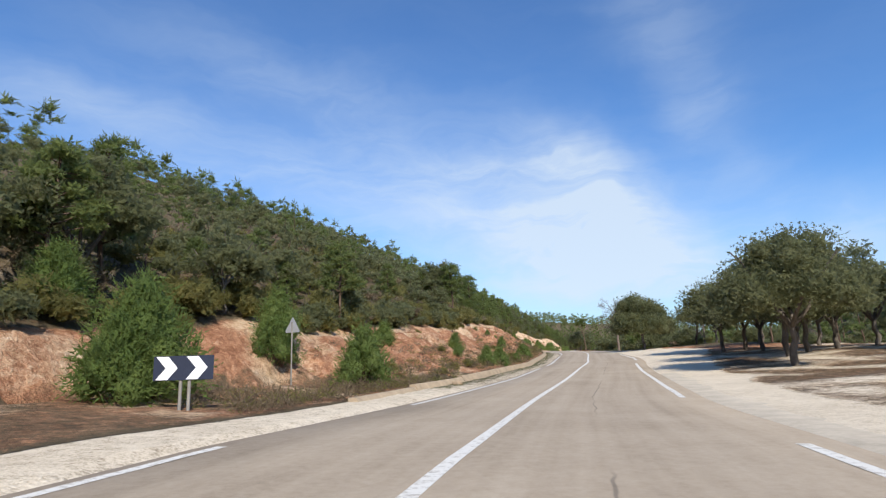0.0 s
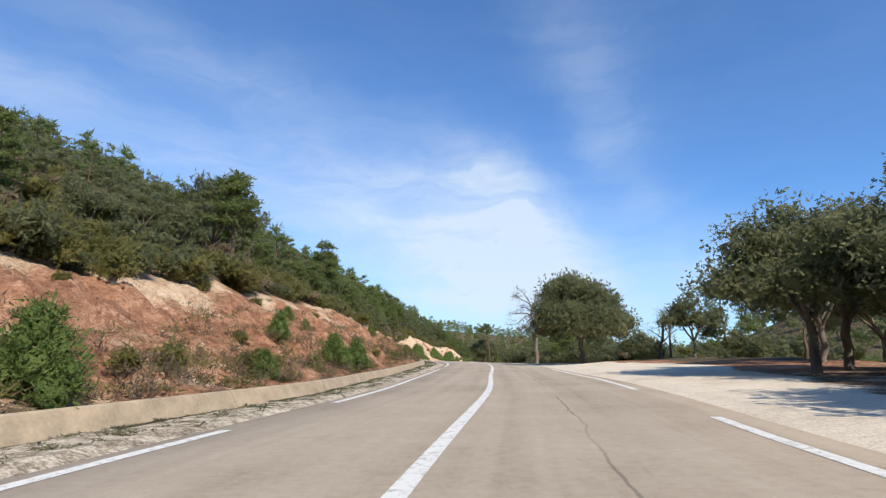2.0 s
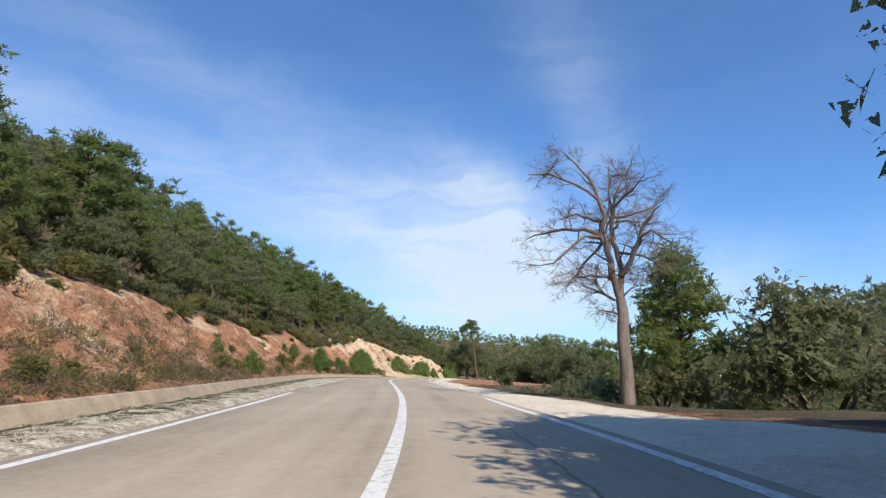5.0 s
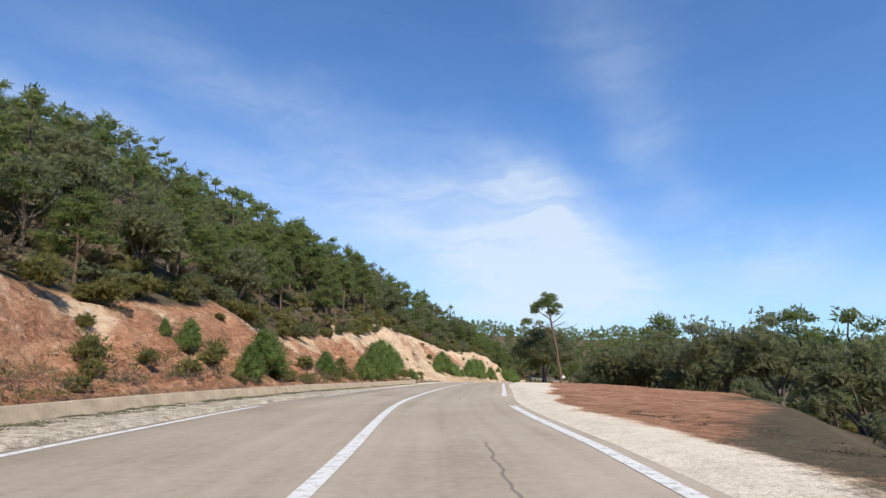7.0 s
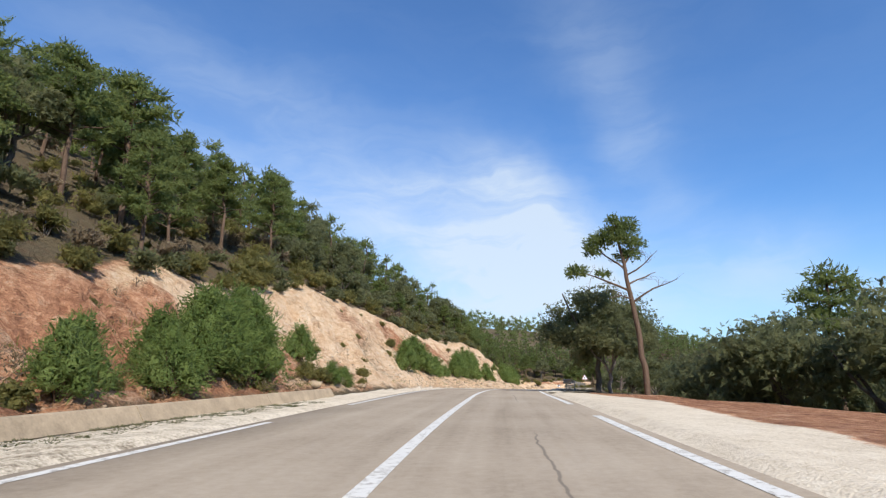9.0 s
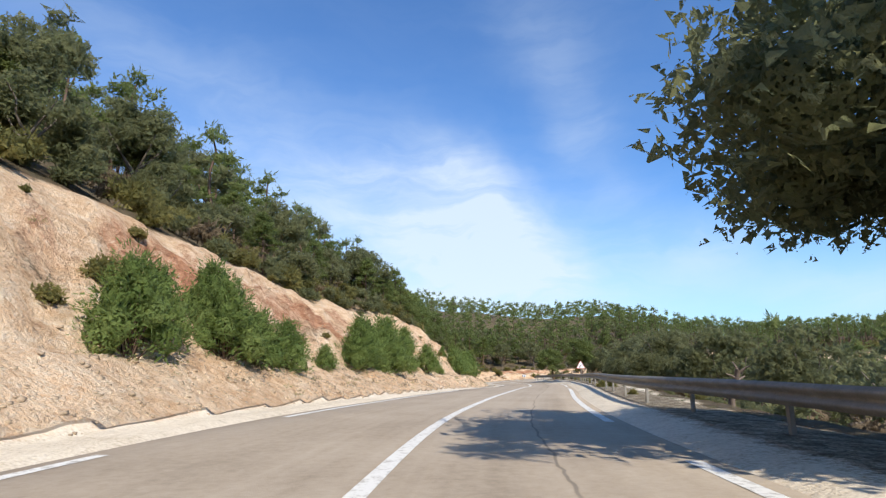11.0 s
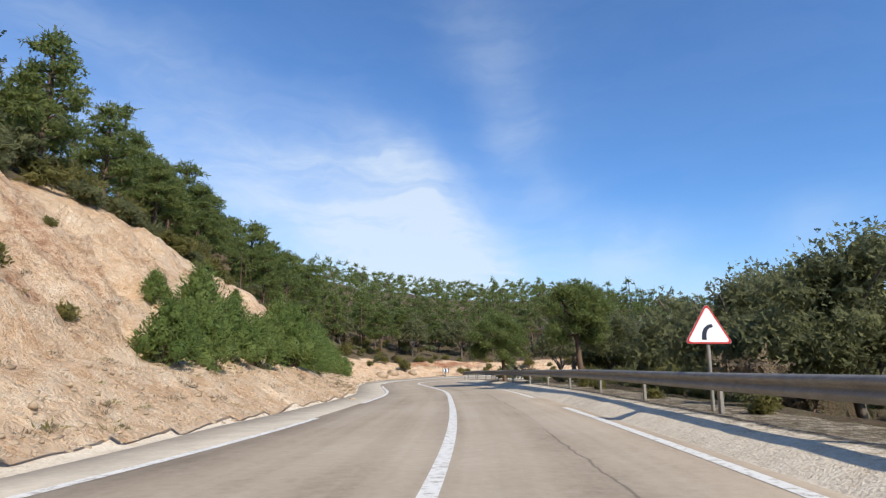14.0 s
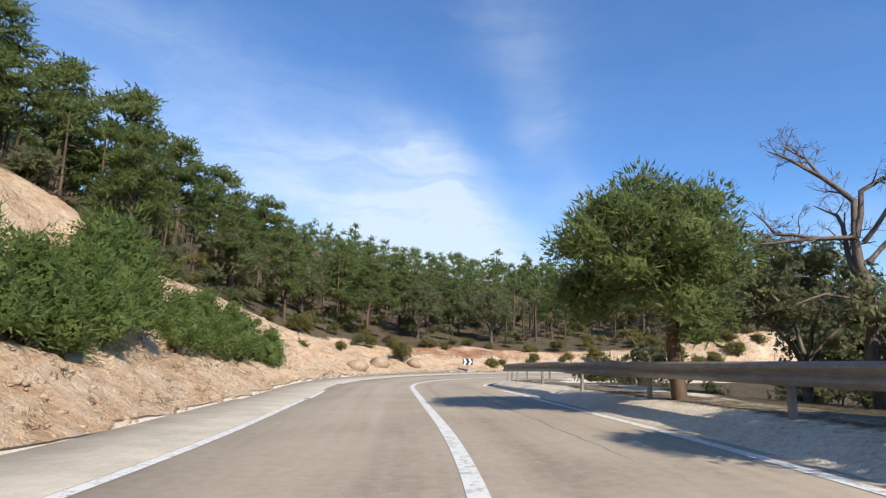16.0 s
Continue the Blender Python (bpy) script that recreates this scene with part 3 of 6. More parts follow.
def spaced(lo, hi, step, far, grow=1.16):
    """Even steps from lo to hi, then ever wider ones out to far on both sides."""
    mid = list(np.arange(lo, hi + step / 2, step))
    up, k = [mid[-1]], step
    while up[-1] < far:
        k *= grow
        up.append(up[-1] + k)
    down, k = [mid[0]], step
    while down[-1] > -far:
        k *= grow
        down.append(down[-1] - k)
    return np.array(down[:0:-1] + mid + up[1:])


def build_ground():
    turn = math.atan2(68.0, 261.0)
    fx, fy = math.sin(turn), math.cos(turn)
    u, w = spaced(-25, 345, 0.60, 2200, 1.22), spaced(-26, 26, 0.50, 2000, 1.22)
    w = np.sort(np.concatenate([w, np.arange(-19.75, -4, 0.5)]))      # twice as fine across the cutting
    U, V = np.meshgrid(u, w, indexing="ij")
    x, y = U * fx + V * fy, U * fy - V * fx
    z, s, d = land(x, y)
    far = np.hypot(x - 40, y - 150)
    z = np.where(far > 900, z - (far - 900) * 0.01, z)
    me = mesh_of("ground", np.stack([x, y, z], -1).reshape(-1, 3), grid_faces(*U.shape)[:, ::-1], GROUND, smooth=True)
    # weights: gravel, red earth, pale rock
    a = -d
    foot, back = cut_foot(s), cut_back(s)
    wob = fbm(x * 0.35, y * 0.35, 3, 70)
    blotch = fbm(x * 0.55 + z * 0.3, y * 0.55 - z * 0.4, 4, 72)
    on_face = np.clip((a - np.where(s < 26, kerb_line(s), foot) + 0.3) / 0.8, 0, 1) * np.clip((back + 1.2 + wob * 1.3 - a) / 1.2, 0, 1)
    pale_by = table(s, (0, 0.2), (20, 0.25), (28, 0.26), (60, 0.22), (120, 0.10), (158, 0.18), (172, 0.28), (178, 0.72), (186, 0.72), (194, 0.55), (212, 0.5), (224, 0.85), (296, 0.85), (304, 0.3), (318, 0.4), (325, 0.95), (344, 0.9), (352, 0.1), (420, 0.1)) + wob * 0.25 + blotch * 0.55
    brow = np.clip((a - back + 1.7 + wob * 1.5) / 1.1, 0, 1) * table(s, (10, 0.3), (25, 0.4), (95, 0.45), (110, 0.4), (200, 0.35))
    pale = on_face * np.clip(pale_by + brow, 0, 1)
    red = on_face * np.clip(1.3 - pale_by, 0, 1) * np.where((s < 27) & (a < foot + 1.0), 0.45 + wob * 0.3, 1.0)
    shoulder_left = (a > 0) & (a < np.minimum(foot, np.where(s < 190, kerb_line(s), 99)) - table(s, (14, 0.1), (22, 0.6), (166, 0.6), (180, 0.0)))
    width = table(s, (-70, 8.0), (0, 8.0), (15, 8.2), (28, 8.6), (45, 10.0), (55, 12.0), (66, 14), (74, 13), (82, 9.5), (92, 6.6), (100, 6.2), (112, 5.4), (122, 5.6), (138, 5.9), (160, 7.4), (176, 8.0), (190, 5.3), (200, 7.2), (225, 7.0), (236, 6.4), (250, 4.6), (266, 4.5), (272, 8.0), (300, 8), (450, 6))
    gravel = np.where(d >= 0, np.maximum(np.clip((width + wob * 0.9 - d) / 0.9, 0, 1), np.clip(0.42 + wob * 0.5, 0, 1) * table(s, (50, 1), (78, 0)) * (d < 24)), np.where(shoulder_left, table(s, (14, 0.70), (22, 0.50), (150, 0.52), (175, 0.85), (190, 0.9)), 0))
    flat_red = np.where(d > 0, np.clip((table(s, (-70, 26), (62, 26), (76, 16), (90, 9), (97, 6.2), (122, 6.2), (135, 14), (150, 18), (168, 18), (182, 11), (189, 5), (194, 0), (450, 0)) + wob * 2 - d) / 2, 0, 1), 0)
    scree = np.clip((table(s, (178, 0), (190, 1), (300, 1)) * (1 - np.clip((a - foot - 3.2 - wob) / 1.5, 0, 1))) * (a > foot - 0.3), 0, 1)
    colour = np.stack([np.clip(np.maximum(gravel, scree * (0.20 + wob * 0.35)), 0, 1), np.clip(np.maximum(red * (1 - 0.85 * scree), flat_red * table(s, (-70, 0.36), (50, 0.42), (76, 0.75), (90, 0.9))), 0, 1), np.clip(np.maximum(pale, scree * 0.75), 0, 1), np.ones_like(x)], -1)
    att = me.color_attributes.new("zone", "FLOAT_COLOR", "POINT")
    att.data.foreach_set("color", colour.astype(np.float32).ravel())
    return tagged(new("ground", me), "red earth and pale limestone hillside ground with gravel verges", "ground", kind="structure")


ground = build_ground()


def ribbon(s, offsets, lifts):
    """A strip along the road: offsets and lifts are functions of the station, one for each line of vertices."""
    rows = [road_at(s, o(s) if callable(o) else np.full(len(s), o), l) for o, l in zip(offsets, lifts)]
    return np.stack(rows, 1).reshape(-1, 3), grid_faces(len(s), len(offsets))


def build_road():
    s = np.arange(-68, STATION[-1] - 1, 0.75)
    lanes = [lambda q, k=k: left_edge(q) + (right_edge(q) - left_edge(q)) * k for k in (0.0, 0.2, 0.4, 0.6, 0.8, 1.0)]
    offs = [lambda q: left_edge(q) - 0.12 + fbm(q * 0.9, q * 0, 3, 4) * 0.10, *lanes[:1], *lanes[1:5], lanes[5], lambda q: right_edge(q) + 0.14 + fbm(q * 0.8, q * 0, 3, 7) * 0.14]
    v, f = ribbon(s, offs, [-0.13, 0, 0, 0, 0, 0, 0, -0.13])
    me = mesh_of("road", v, f, ASPHALT, smooth=True)
    across = np.stack([np.stack([np.broadcast_to(o(s), s.shape), s, s * 0], 1) for o in offs], 1).reshape(-1, 3)
    me.attributes.new("along", "FLOAT_VECTOR", "POINT").data.foreach_set("vector", across.astype(np.float32).ravel())
    return tagged(new("road", me), "sun-bleached two-lane asphalt road with patched cracks", "road", kind="structure")


road = build_road()


def build_verge():
    """The pale gravel strip that rises from the asphalt to the crash barrier."""
    s = np.arange(183, 300, 0.5)
    lines = [(right_edge(s) - 0.05, -0.03), (right_edge(s) + 0.10 + fbm(s * 0.8, s * 0, 3, 7) * 0.08, 0.006), (4.15, 0.75), (4.8, 1.0), (5.7, 1.0), (6.2, 0.9), (6.6, -1.5)]
    rows = [road_at(s, d, np.where(k > 0.01, berm(s) * k, k) if abs(k) > 0.05 else k) for d, k in lines]
    v = np.stack(rows, 1)
    v[:, 2:6, 2] += fbm(v[:, 2:6, 0] * 2.1, v[:, 2:6, 1] * 2.1, 2, 63) * 0.02
    me = mesh_of("verge", v.reshape(-1, 3), grid_faces(len(s), len(lines)), GROUND, smooth=True)
    colour = np.ones((len(s), len(lines), 4), np.float32) * np.array([0.85, 0.1, 0.2, 1])
    colour[:, 3:, 0] = 0.40
    me.color_attributes.new("zone", "FLOAT_COLOR", "POINT").data.foreach_set("color", colour.astype(np.float32).ravel())
    return tagged(new("verge", me), "pale gravel verge rising to the crash barrier", "verge", kind="structure")


build_verge()


def stripe(name, s0, s1, where, width):
    s = np.arange(s0, s1 + 0.01, 0.75)
    v, f = ribbon(s, [lambda q: where(q) - width / 2, lambda q: where(q) + width / 2], [0.005, 0.005])
    return part(name, mesh_of(name, v, f, PAINT), road)


stripe("centre_line", -66, 400, lambda q: q * 0, 0.19)
GAPS_LEFT = [(-31, -25), (1, 9.5), (38, 43), (70, 75.5), (103, 108), (131, 136.5), (160, 166), (189, 194), (218.5, 223.5), (245.5, 252.5), (281, 286), (310, 316), (340, 346)]
GAPS_RIGHT = [(-31, -25), (2, 12.5), (40.5, 47.5), (70, 75.5), (100.5, 107.5), (131, 136.5), (162, 167), (189, 194), (220.5, 226.5), (248, 253.5), (281, 286), (310, 316), (340, 346)]
for gaps, where, width in ((GAPS_LEFT, left_line, 0.17), (GAPS_RIGHT, right_line, 0.19)):
    edges = [-66] + [e for g in gaps for e in g] + [400]
    for s0, s1 in zip(edges[::2], edges[1::2]):
        stripe("edge_line", s0, s1, where, width)


# ---------------------------------------------------------------- kerb, crash barrier and signs
def box(w, d, h, x=0, y=0, z=0, bevel=0.0):
    bm = bmesh.new()
    bmesh.ops.create_cube(bm, size=1, matrix=Matrix.Translation((x, y, z)) @ Matrix.Diagonal((w, d, h, 1)))
    if bevel:
        bmesh.ops.bevel(bm, geom=bm.edges[:], offset=bevel, segments=2, affect="EDGES")
    return bm


def bm_mesh(name, bm, mat, smooth=False):
    me = bpy.data.meshes.new(name)
    bm.to_mesh(me)
    bm.free()
    me.materials.append(mat)
    if smooth:
        me.polygons.foreach_set("use_smooth", np.ones(len(me.polygons), bool))
    return me


def tube(points, radii, sides=7):
    """A tapering limb along points."""
    points = [Vector(p) for p in points]
    verts, faces = [], []
    for i, (p, r) in enumerate(zip(points, radii)):
        way = (points[min(i + 1, len(points) - 1)] - points[max(i - 1, 0)]).normalized()
        a = way.orthogonal().normalized() if i == 0 else (a - way * a.dot(way)).normalized()
        b = way.cross(a)
        for k in range(sides):
            t = 2 * math.pi * k / sides
            verts.append(p + (a * math.cos(t) + b * math.sin(t)) * r)
    for i in range(len(points) - 1):
        for k in range(sides):
            q = (k + 1) % sides
            faces.append((i * sides + k, i * sides + q, (i + 1) * sides + q, (i + 1) * sides + k))
    return np.array([tuple(v) for v in verts]), np.array(faces)


def joined(pieces):
    verts, faces, n = [], [], 0
    for v, f in pieces:
        verts.append(v)
        faces.append(f + n)
        n += len(v)
    return np.concatenate(verts), np.concatenate(faces)


# the low concrete edge of the ditch under the cutting, cast in lengths with open joints
kerb = tagged(new("kerb"), "low weathered concrete kerb along the foot of the cutting", "kerb", kind="structure")
for i in range(2, 28):
    s0, s1 = -1.4 + i * 6.2, -1.4 + i * 6.2 + 6.17
    s = np.linspace(s0, s1, 9)
    tall = min(1.0, 0.4 + (i - 2) * 0.35)
    out = lambda q: -(kerb_line(q) - 0.55)
    v, f = ribbon(s, [lambda q: out(q) - 0.40, lambda q: out(q) - 0.36, lambda q: out(q) - 0.16, lambda q: out(q) - 0.10, lambda q: out(q) + 0.14],
                  [-0.1, 0.30 * tall, 0.33 * tall, 0.30 * tall, -0.1])
    ends = [(0, 1, 2, 3, 4), (40, 44, 43, 42, 41)]
    part("kerb_length", mesh_of("kerb_length", v, [tuple(q) for q in f] + ends, CONCRETE), kerb)


def build_rail():
    """W-beam barrier: lengths of beam lapped at every post, driven posts behind."""
    rail = tagged(new("crash_barrier"), "weathered galvanised steel crash barrier on short posts", "crash barrier")
    wave = [(0.0, 0.44), (0.015, 0.46), (0.075, 0.50), (0.08, 0.54), (0.015, 0.58), (0.0, 0.605), (0.015, 0.63), (0.08, 0.67), (0.075, 0.71), (0.015, 0.75), (0.0, 0.76)]
    where = lambda q: table(q, (150, 6.0), (186, 5.4), (200, 4.8), (250, 4.75), (266, 4.4), (280, 4.3), (450, 4.3))
    s, step, k = 186.4, 4.2, 0
    while s < 330:
        q = np.linspace(s, s + step + 0.25, 6)
        lines = [(lambda a, o=o: where(a) - o) for o, _ in wave]
        rows = [road_at(q, line(q), h - 0.02 + berm(q)) for line, (_, h) in zip(lines, wave)]
        v = np.stack(rows, 1).reshape(-1, 3)
        f = grid_faces(len(q), len(wave))
        me = mesh_of("beam", v, f, GALV, smooth=True)
        part("beam", me, rail)
        p = road_at(s + 0.15, where(s + 0.15) + 0.14)
        low = float(land(np.array([p[0]]), np.array([p[1]]))[0][0])
        top = float(road_at(s, where(s))[2]) + 0.70 + float(berm(s))
        bm = bmesh.new()
        for w, d, x, y in ((0.012, 0.10, 0, 0), (0.06, 0.012, 0.03, 0.05), (0.06, 0.012, 0.03, -0.05)):
            bmesh.ops.create_cube(bm, size=1, matrix=Matrix.Translation((x, y, 0)) @ Matrix.Diagonal((w, d, top - low + 0.4, 1)))
        post = part("post", bm_mesh("post", bm, GALV), rail)
        post.matrix_basis = pose(p[0], p[1], (top + low - 0.4) / 2, 0, 0, -math.degrees(heading(s)))
        spacer = part("spacer", bm_mesh("spacer", box(0.12, 0.07, 0.18, bevel=0.01), GALV), rail)
        m = road_at(s + 0.15, where(s + 0.15) + 0.055, 0.59 + float(berm(s)))
        spacer.matrix_basis = pose(m[0], m[1], m[2], 0, 0, -math.degrees(heading(s)))
        s += step
        k += 1
    return rail


build_rail()


def triangle_plate(side, corner, thick, scale=1.0):
    """An upright triangular plate with rounded corners, point up, in the x-z plane."""
    pts = []
    for k in range(3):
        a = math.pi / 2 + k * 2 * math.pi / 3
        c = Vector((math.cos(a), 0, math.sin(a))) * (side / math.sqrt(3) - corner * 2)
        for j in range(7):
            t = a - math.pi / 3 + j * (2 * math.pi / 3) / 6
            pts.append((c + Vector((math.cos(t), 0, math.sin(t))) * corner) * scale)
    bm = bmesh.new()
    face = bm.faces.new([bm.verts.new(p) for p in pts])
    out = bmesh.ops.extrude_face_region(bm, geom=[face])
    bmesh.ops.translate(bm, vec=(0, thick, 0), verts=[g for g in out["geom"] if isinstance(g, bmesh.types.BMVert)])
    bmesh.ops.recalc_face_normals(bm, faces=bm.faces)
    return bm


def warning_sign(s, d, facing, label, pole, side=0.86, arrow=True, sink=0.3):
    base = spot(s, d)
    sign = tagged(new("warning_sign"), label, "road sign")
    sign.matrix_basis = pose(base.x, base.y, base.z, 0, 0, facing)
    v, f = tube([(0, 0.04, -sink), (0, 0.04, pole)], [0.035, 0.035], 10)
    part("pole", mesh_of("pole", v, f, GALV, smooth=True), sign)
    mid = pole - 0.28 * side
    plate = part("plate", bm_mesh("plate", triangle_plate(side, 0.05, 0.016), SIGN_BACK), sign)
    plate.location = (0, -0.012, mid)
    border = part("border", bm_mesh("border", triangle_plate(side * 0.985, 0.05, 0.003), SIGN_RED), plate, "red border")
    border.location = (0, -0.0045, 0)
    field = part("field", bm_mesh("field", triangle_plate(side * 0.87, 0.04, 0.003), SIGN_WHITE), plate, "white field")
    field.location = (0, -0.008, 0)
    if arrow:
        bm = bmesh.new()
        path = [(-0.09, -0.17), (-0.085, -0.06), (-0.055, 0.03), (0.01, 0.09), (0.085, 0.11)]
        wide = [0.046, 0.044, 0.040, 0.036, 0.032]
        left, rightv = [], []
        for i, ((x, z), w) in enumerate(zip(path, wide)):
            q, r = path[max(i - 1, 0)], path[min(i + 1, len(path) - 1)]
            t = Vector((r[0] - q[0], 0, r[1] - q[1])).normalized()
            nrm = Vector((-t.z, 0, t.x))
            left.append(bm.verts.new(Vector((x, 0, z)) + nrm * w))
            rightv.append(bm.verts.new(Vector((x, 0, z)) - nrm * w))
        for i in range(len(path) - 1):
            bm.faces.new((left[i], left[i + 1], rightv[i + 1], rightv[i]))
        bend = part("bend_arrow", bm_mesh("bend_arrow", bm, SIGN_BLUE), plate, "dark bent arrow")
        bend.location = (0, -0.0125, -0.02)
    return sign


def chevron_board(s, d, facing, w, h, lift, count, label, flip=1):
    base = spot(s, d)
    board = tagged(new("chevron_board"), label, "road sign")
    board.matrix_basis = pose(base.x, base.y, base.z, 0, 0, facing)
    panel = part("panel", bm_mesh("panel", box(w, 0.025, h, 0, 0, lift + h / 2, 0.006), SIGN_BLUE), board)
    for k in range(count):
        bm = bmesh.new()
        wide, arm = w * 0.20, w * 0.16
        x0 = -w * 0.46 + k * w * 0.50
        shape = [(x0, h * 0.47), (x0 + wide, h * 0.47), (x0 + wide + arm, 0), (x0 + wide, -h * 0.47), (x0, -h * 0.47), (x0 + arm, 0)]
        vs = [bm.verts.new((x * flip, 0, z)) for x, z in shape]
        bm.faces.new((vs[0], vs[1], vs[2], vs[5]))
        bm.faces.new((vs[5], vs[2], vs[3], vs[4]))
        out = bmesh.ops.extrude_face_region(bm, geom=bm.faces[:])
        bmesh.ops.translate(bm, vec=(0, -0.003, 0), verts=[g for g in out["geom"] if isinstance(g, bmesh.types.BMVert)])
        bmesh.ops.recalc_face_normals(bm, faces=bm.faces)
        part("chevron", bm_mesh("chevron", bm, SIGN_WHITE), panel, "white chevron").location = (0, -0.0135, lift + h / 2)
    for x in ((-0.07, 0.14) if w > 1 else (0.0,)):
        v, f = tube([(x, 0.05, -0.3), (x, 0.05, lift + h * 0.8)], [0.045, 0.045], 10)
        part("post", mesh_of("post", v, f, GALV, smooth=True), board)
    return board


# ---------------------------------------------------------------- growing things
def sphere_dirs(rng, n, low=-0.6):
    v = rng.normal(size=(int(n * 1.8) + 20, 3))
    v /= np.linalg.norm(v, axis=1)[:, None]
    return v[v[:, 2] > low][:n]


def lump(centre, radii, rng, fine=1):
    """A rough, dark heart for a clump of leaves."""
    bm = bmesh.new()
    bmesh.ops.create_icosphere(bm, subdivisions=fine, radius=1)
    v = np.array([tuple(q.co) for q in bm.verts])
    f = np.array([[q.index for q in p.verts] for p in bm.faces])
    bm.free()
    v = v * (1 + rng.uniform(-0.22, 0.22, (len(v), 1))) * np.asarray(radii) + np.asarray(centre)
    return v, f


def leaves(rng, blobs, n, length, width, outward=0.35, low=-0.6, heart=0.66, droop=0.0, fine=1):
    """n leaves or sprays of needles on a set of clumps (centre, radii), with a heart in each clump."""
    blobs = np.asarray(blobs, float)
    weight = (blobs[:, 3] * blobs[:, 4] * blobs[:, 5]) ** (2 / 3)
    which = rng.choice(len(blobs), n, p=weight / weight.sum())
    dirs = sphere_dirs(rng, n, low)
    which = which[:len(dirs)]
    depth = 1 - 0.55 * rng.random((len(dirs), 1)) ** 1.3 + rng.normal(0, 0.05, (len(dirs), 1))
    at = blobs[which, :3] + dirs * blobs[which, 3:] * depth
    axis = dirs * outward + rng.normal(0, 1, dirs.shape) * (1 - outward) * 0.7 + np.array([0, 0, -droop])
    axis /= np.linalg.norm(axis, axis=1)[:, None]
    side = np.cross(axis, rng.normal(size=axis.shape))
    side /= np.linalg.norm(side, axis=1)[:, None] + 1e-9
    size = rng.uniform(0.6, 1.35, (len(dirs), 1))
    half = side * width * 0.5 * size
    v = np.stack([at - half, at + half, at + axis * length * size], 1).reshape(-1, 3)
    f = np.arange(len(v)).reshape(-1, 3)
    pieces = [(v, f)]
    if heart:
        pieces += [lump(b[:3], b[3:] * heart, rng, fine) for b in blobs]
    return joined(pieces)


def wander(rng, a, b, steps, sway):
    a, b = np.asarray(a, float), np.asarray(b, float)
    pts = [a + (b - a) * k / steps for k in range(steps + 1)]
    for k in range(1, steps):
        pts[k] = pts[k] + rng.normal(0, sway, 3) * np.array([1, 1, 0.4])
    return pts


def as_tris(v, f):
    return (v, f) if f.shape[1] == 3 else (v, np.concatenate([f[:, [0, 1, 2]], f[:, [0, 2, 3]]]))


def oak_parts(seed, H, spread, n, size, clumps=17, sides=7, lean=0.0, fine=1, slim=0.72, heart=0.5, outward=0.25, low=0.44, dome=0.40):
    rng = np.random.default_rng(seed)
    fork = np.array([lean, 0, H * rng.uniform(0.20, 0.28)])
    wood = [as_tris(*tube(wander(rng, (0, 0, -0.4), fork, 4, 0.06 * spread / 3), np.linspace(0.027, 0.020, 5) * H, sides))]
    blobs = []
    limbs = 5
    for k in range(limbs):
        a = 2 * math.pi * (k + rng.uniform(-0.3, 0.3)) / limbs
        tip = np.array([math.cos(a) * spread * rng.uniform(0.45, 0.72) + lean * 1.6, math.sin(a) * spread * rng.uniform(0.45, 0.72), H * rng.uniform(0.56, 0.82)])
        wood.append(as_tris(*tube(wander(rng, fork, tip, 4, 0.10 * spread / 3), np.linspace(0.016, 0.005, 5) * H, 5)))
    for k in range(clumps):
        a, q = rng.uniform(0, 2 * math.pi), math.sqrt(rng.random()) * 0.86
        zmid = H * (low + dome * (1 - q**2) * rng.uniform(0.35, 1.12))
        r = spread * rng.uniform(0.26, 0.42)
        blobs.append((math.cos(a) * spread * q + lean * 1.6, math.sin(a) * spread * q, zmid + rng.normal(0, 0.05 * H), r, r, r * rng.uniform(0.6, 0.85)))
    return joined(wood), leaves(rng, blobs, n, size, size * slim, outward, -0.8, heart, fine=fine)


def pine_parts(seed, H, spread, n, size, bare=0.45, clumps=20, sides=7, lean=0.0, fine=1, heart=0.5, sway=0.012):
    rng = np.random.default_rng(seed)
    top = np.array([lean, rng.normal(0, 0.02 * H), H * 0.94])
    spine = wander(rng, (0, 0, -0.4), top, 6, sway * H)
    wood = [as_tris(*tube(spine, np.linspace(0.019, 0.005, 7) * H + 0.01, sides))]
    blobs = [(top[0], top[1], top[2], spread * 0.32, spread * 0.32, spread * 0.26)]
    for k in range(clumps):
        u = bare + (0.98 - bare) * (k + rng.random()) / clumps
        a = k * 2.4 + rng.uniform(-0.5, 0.5)
        reach = spread * (1.05 - 0.75 * ((u - bare) / (1 - bare)) ** 1.3) * rng.uniform(0.55, 1.05)
        j = u * 6
        i = min(int(j), 5)
        root = spine[i] + (spine[i + 1] - spine[i]) * (j - i)
        tip = root + np.array([math.cos(a) * reach, math.sin(a) * reach, reach * rng.uniform(0.05, 0.45)])
        wood.append(as_tris(*tube(wander(rng, root - (0, 0, 0.1), tip, 3, 0.05 * reach), np.linspace(0.0065, 0.002, 4) * H, 4)))
        r = spread * rng.uniform(0.20, 0.34)
        blobs.append((*tip, r, r, r * 0.62))
        if reach > spread * 0.5 and rng.random() < 0.6:
            blobs.append((*(root + (tip - root) * 0.55 + (0, 0, 0.1)), r * 0.8, r * 0.8, r * 0.5))
    return joined(wood), leaves(rng, blobs, n, size, size * 0.42, 0.5, -0.55, heart, fine=fine)


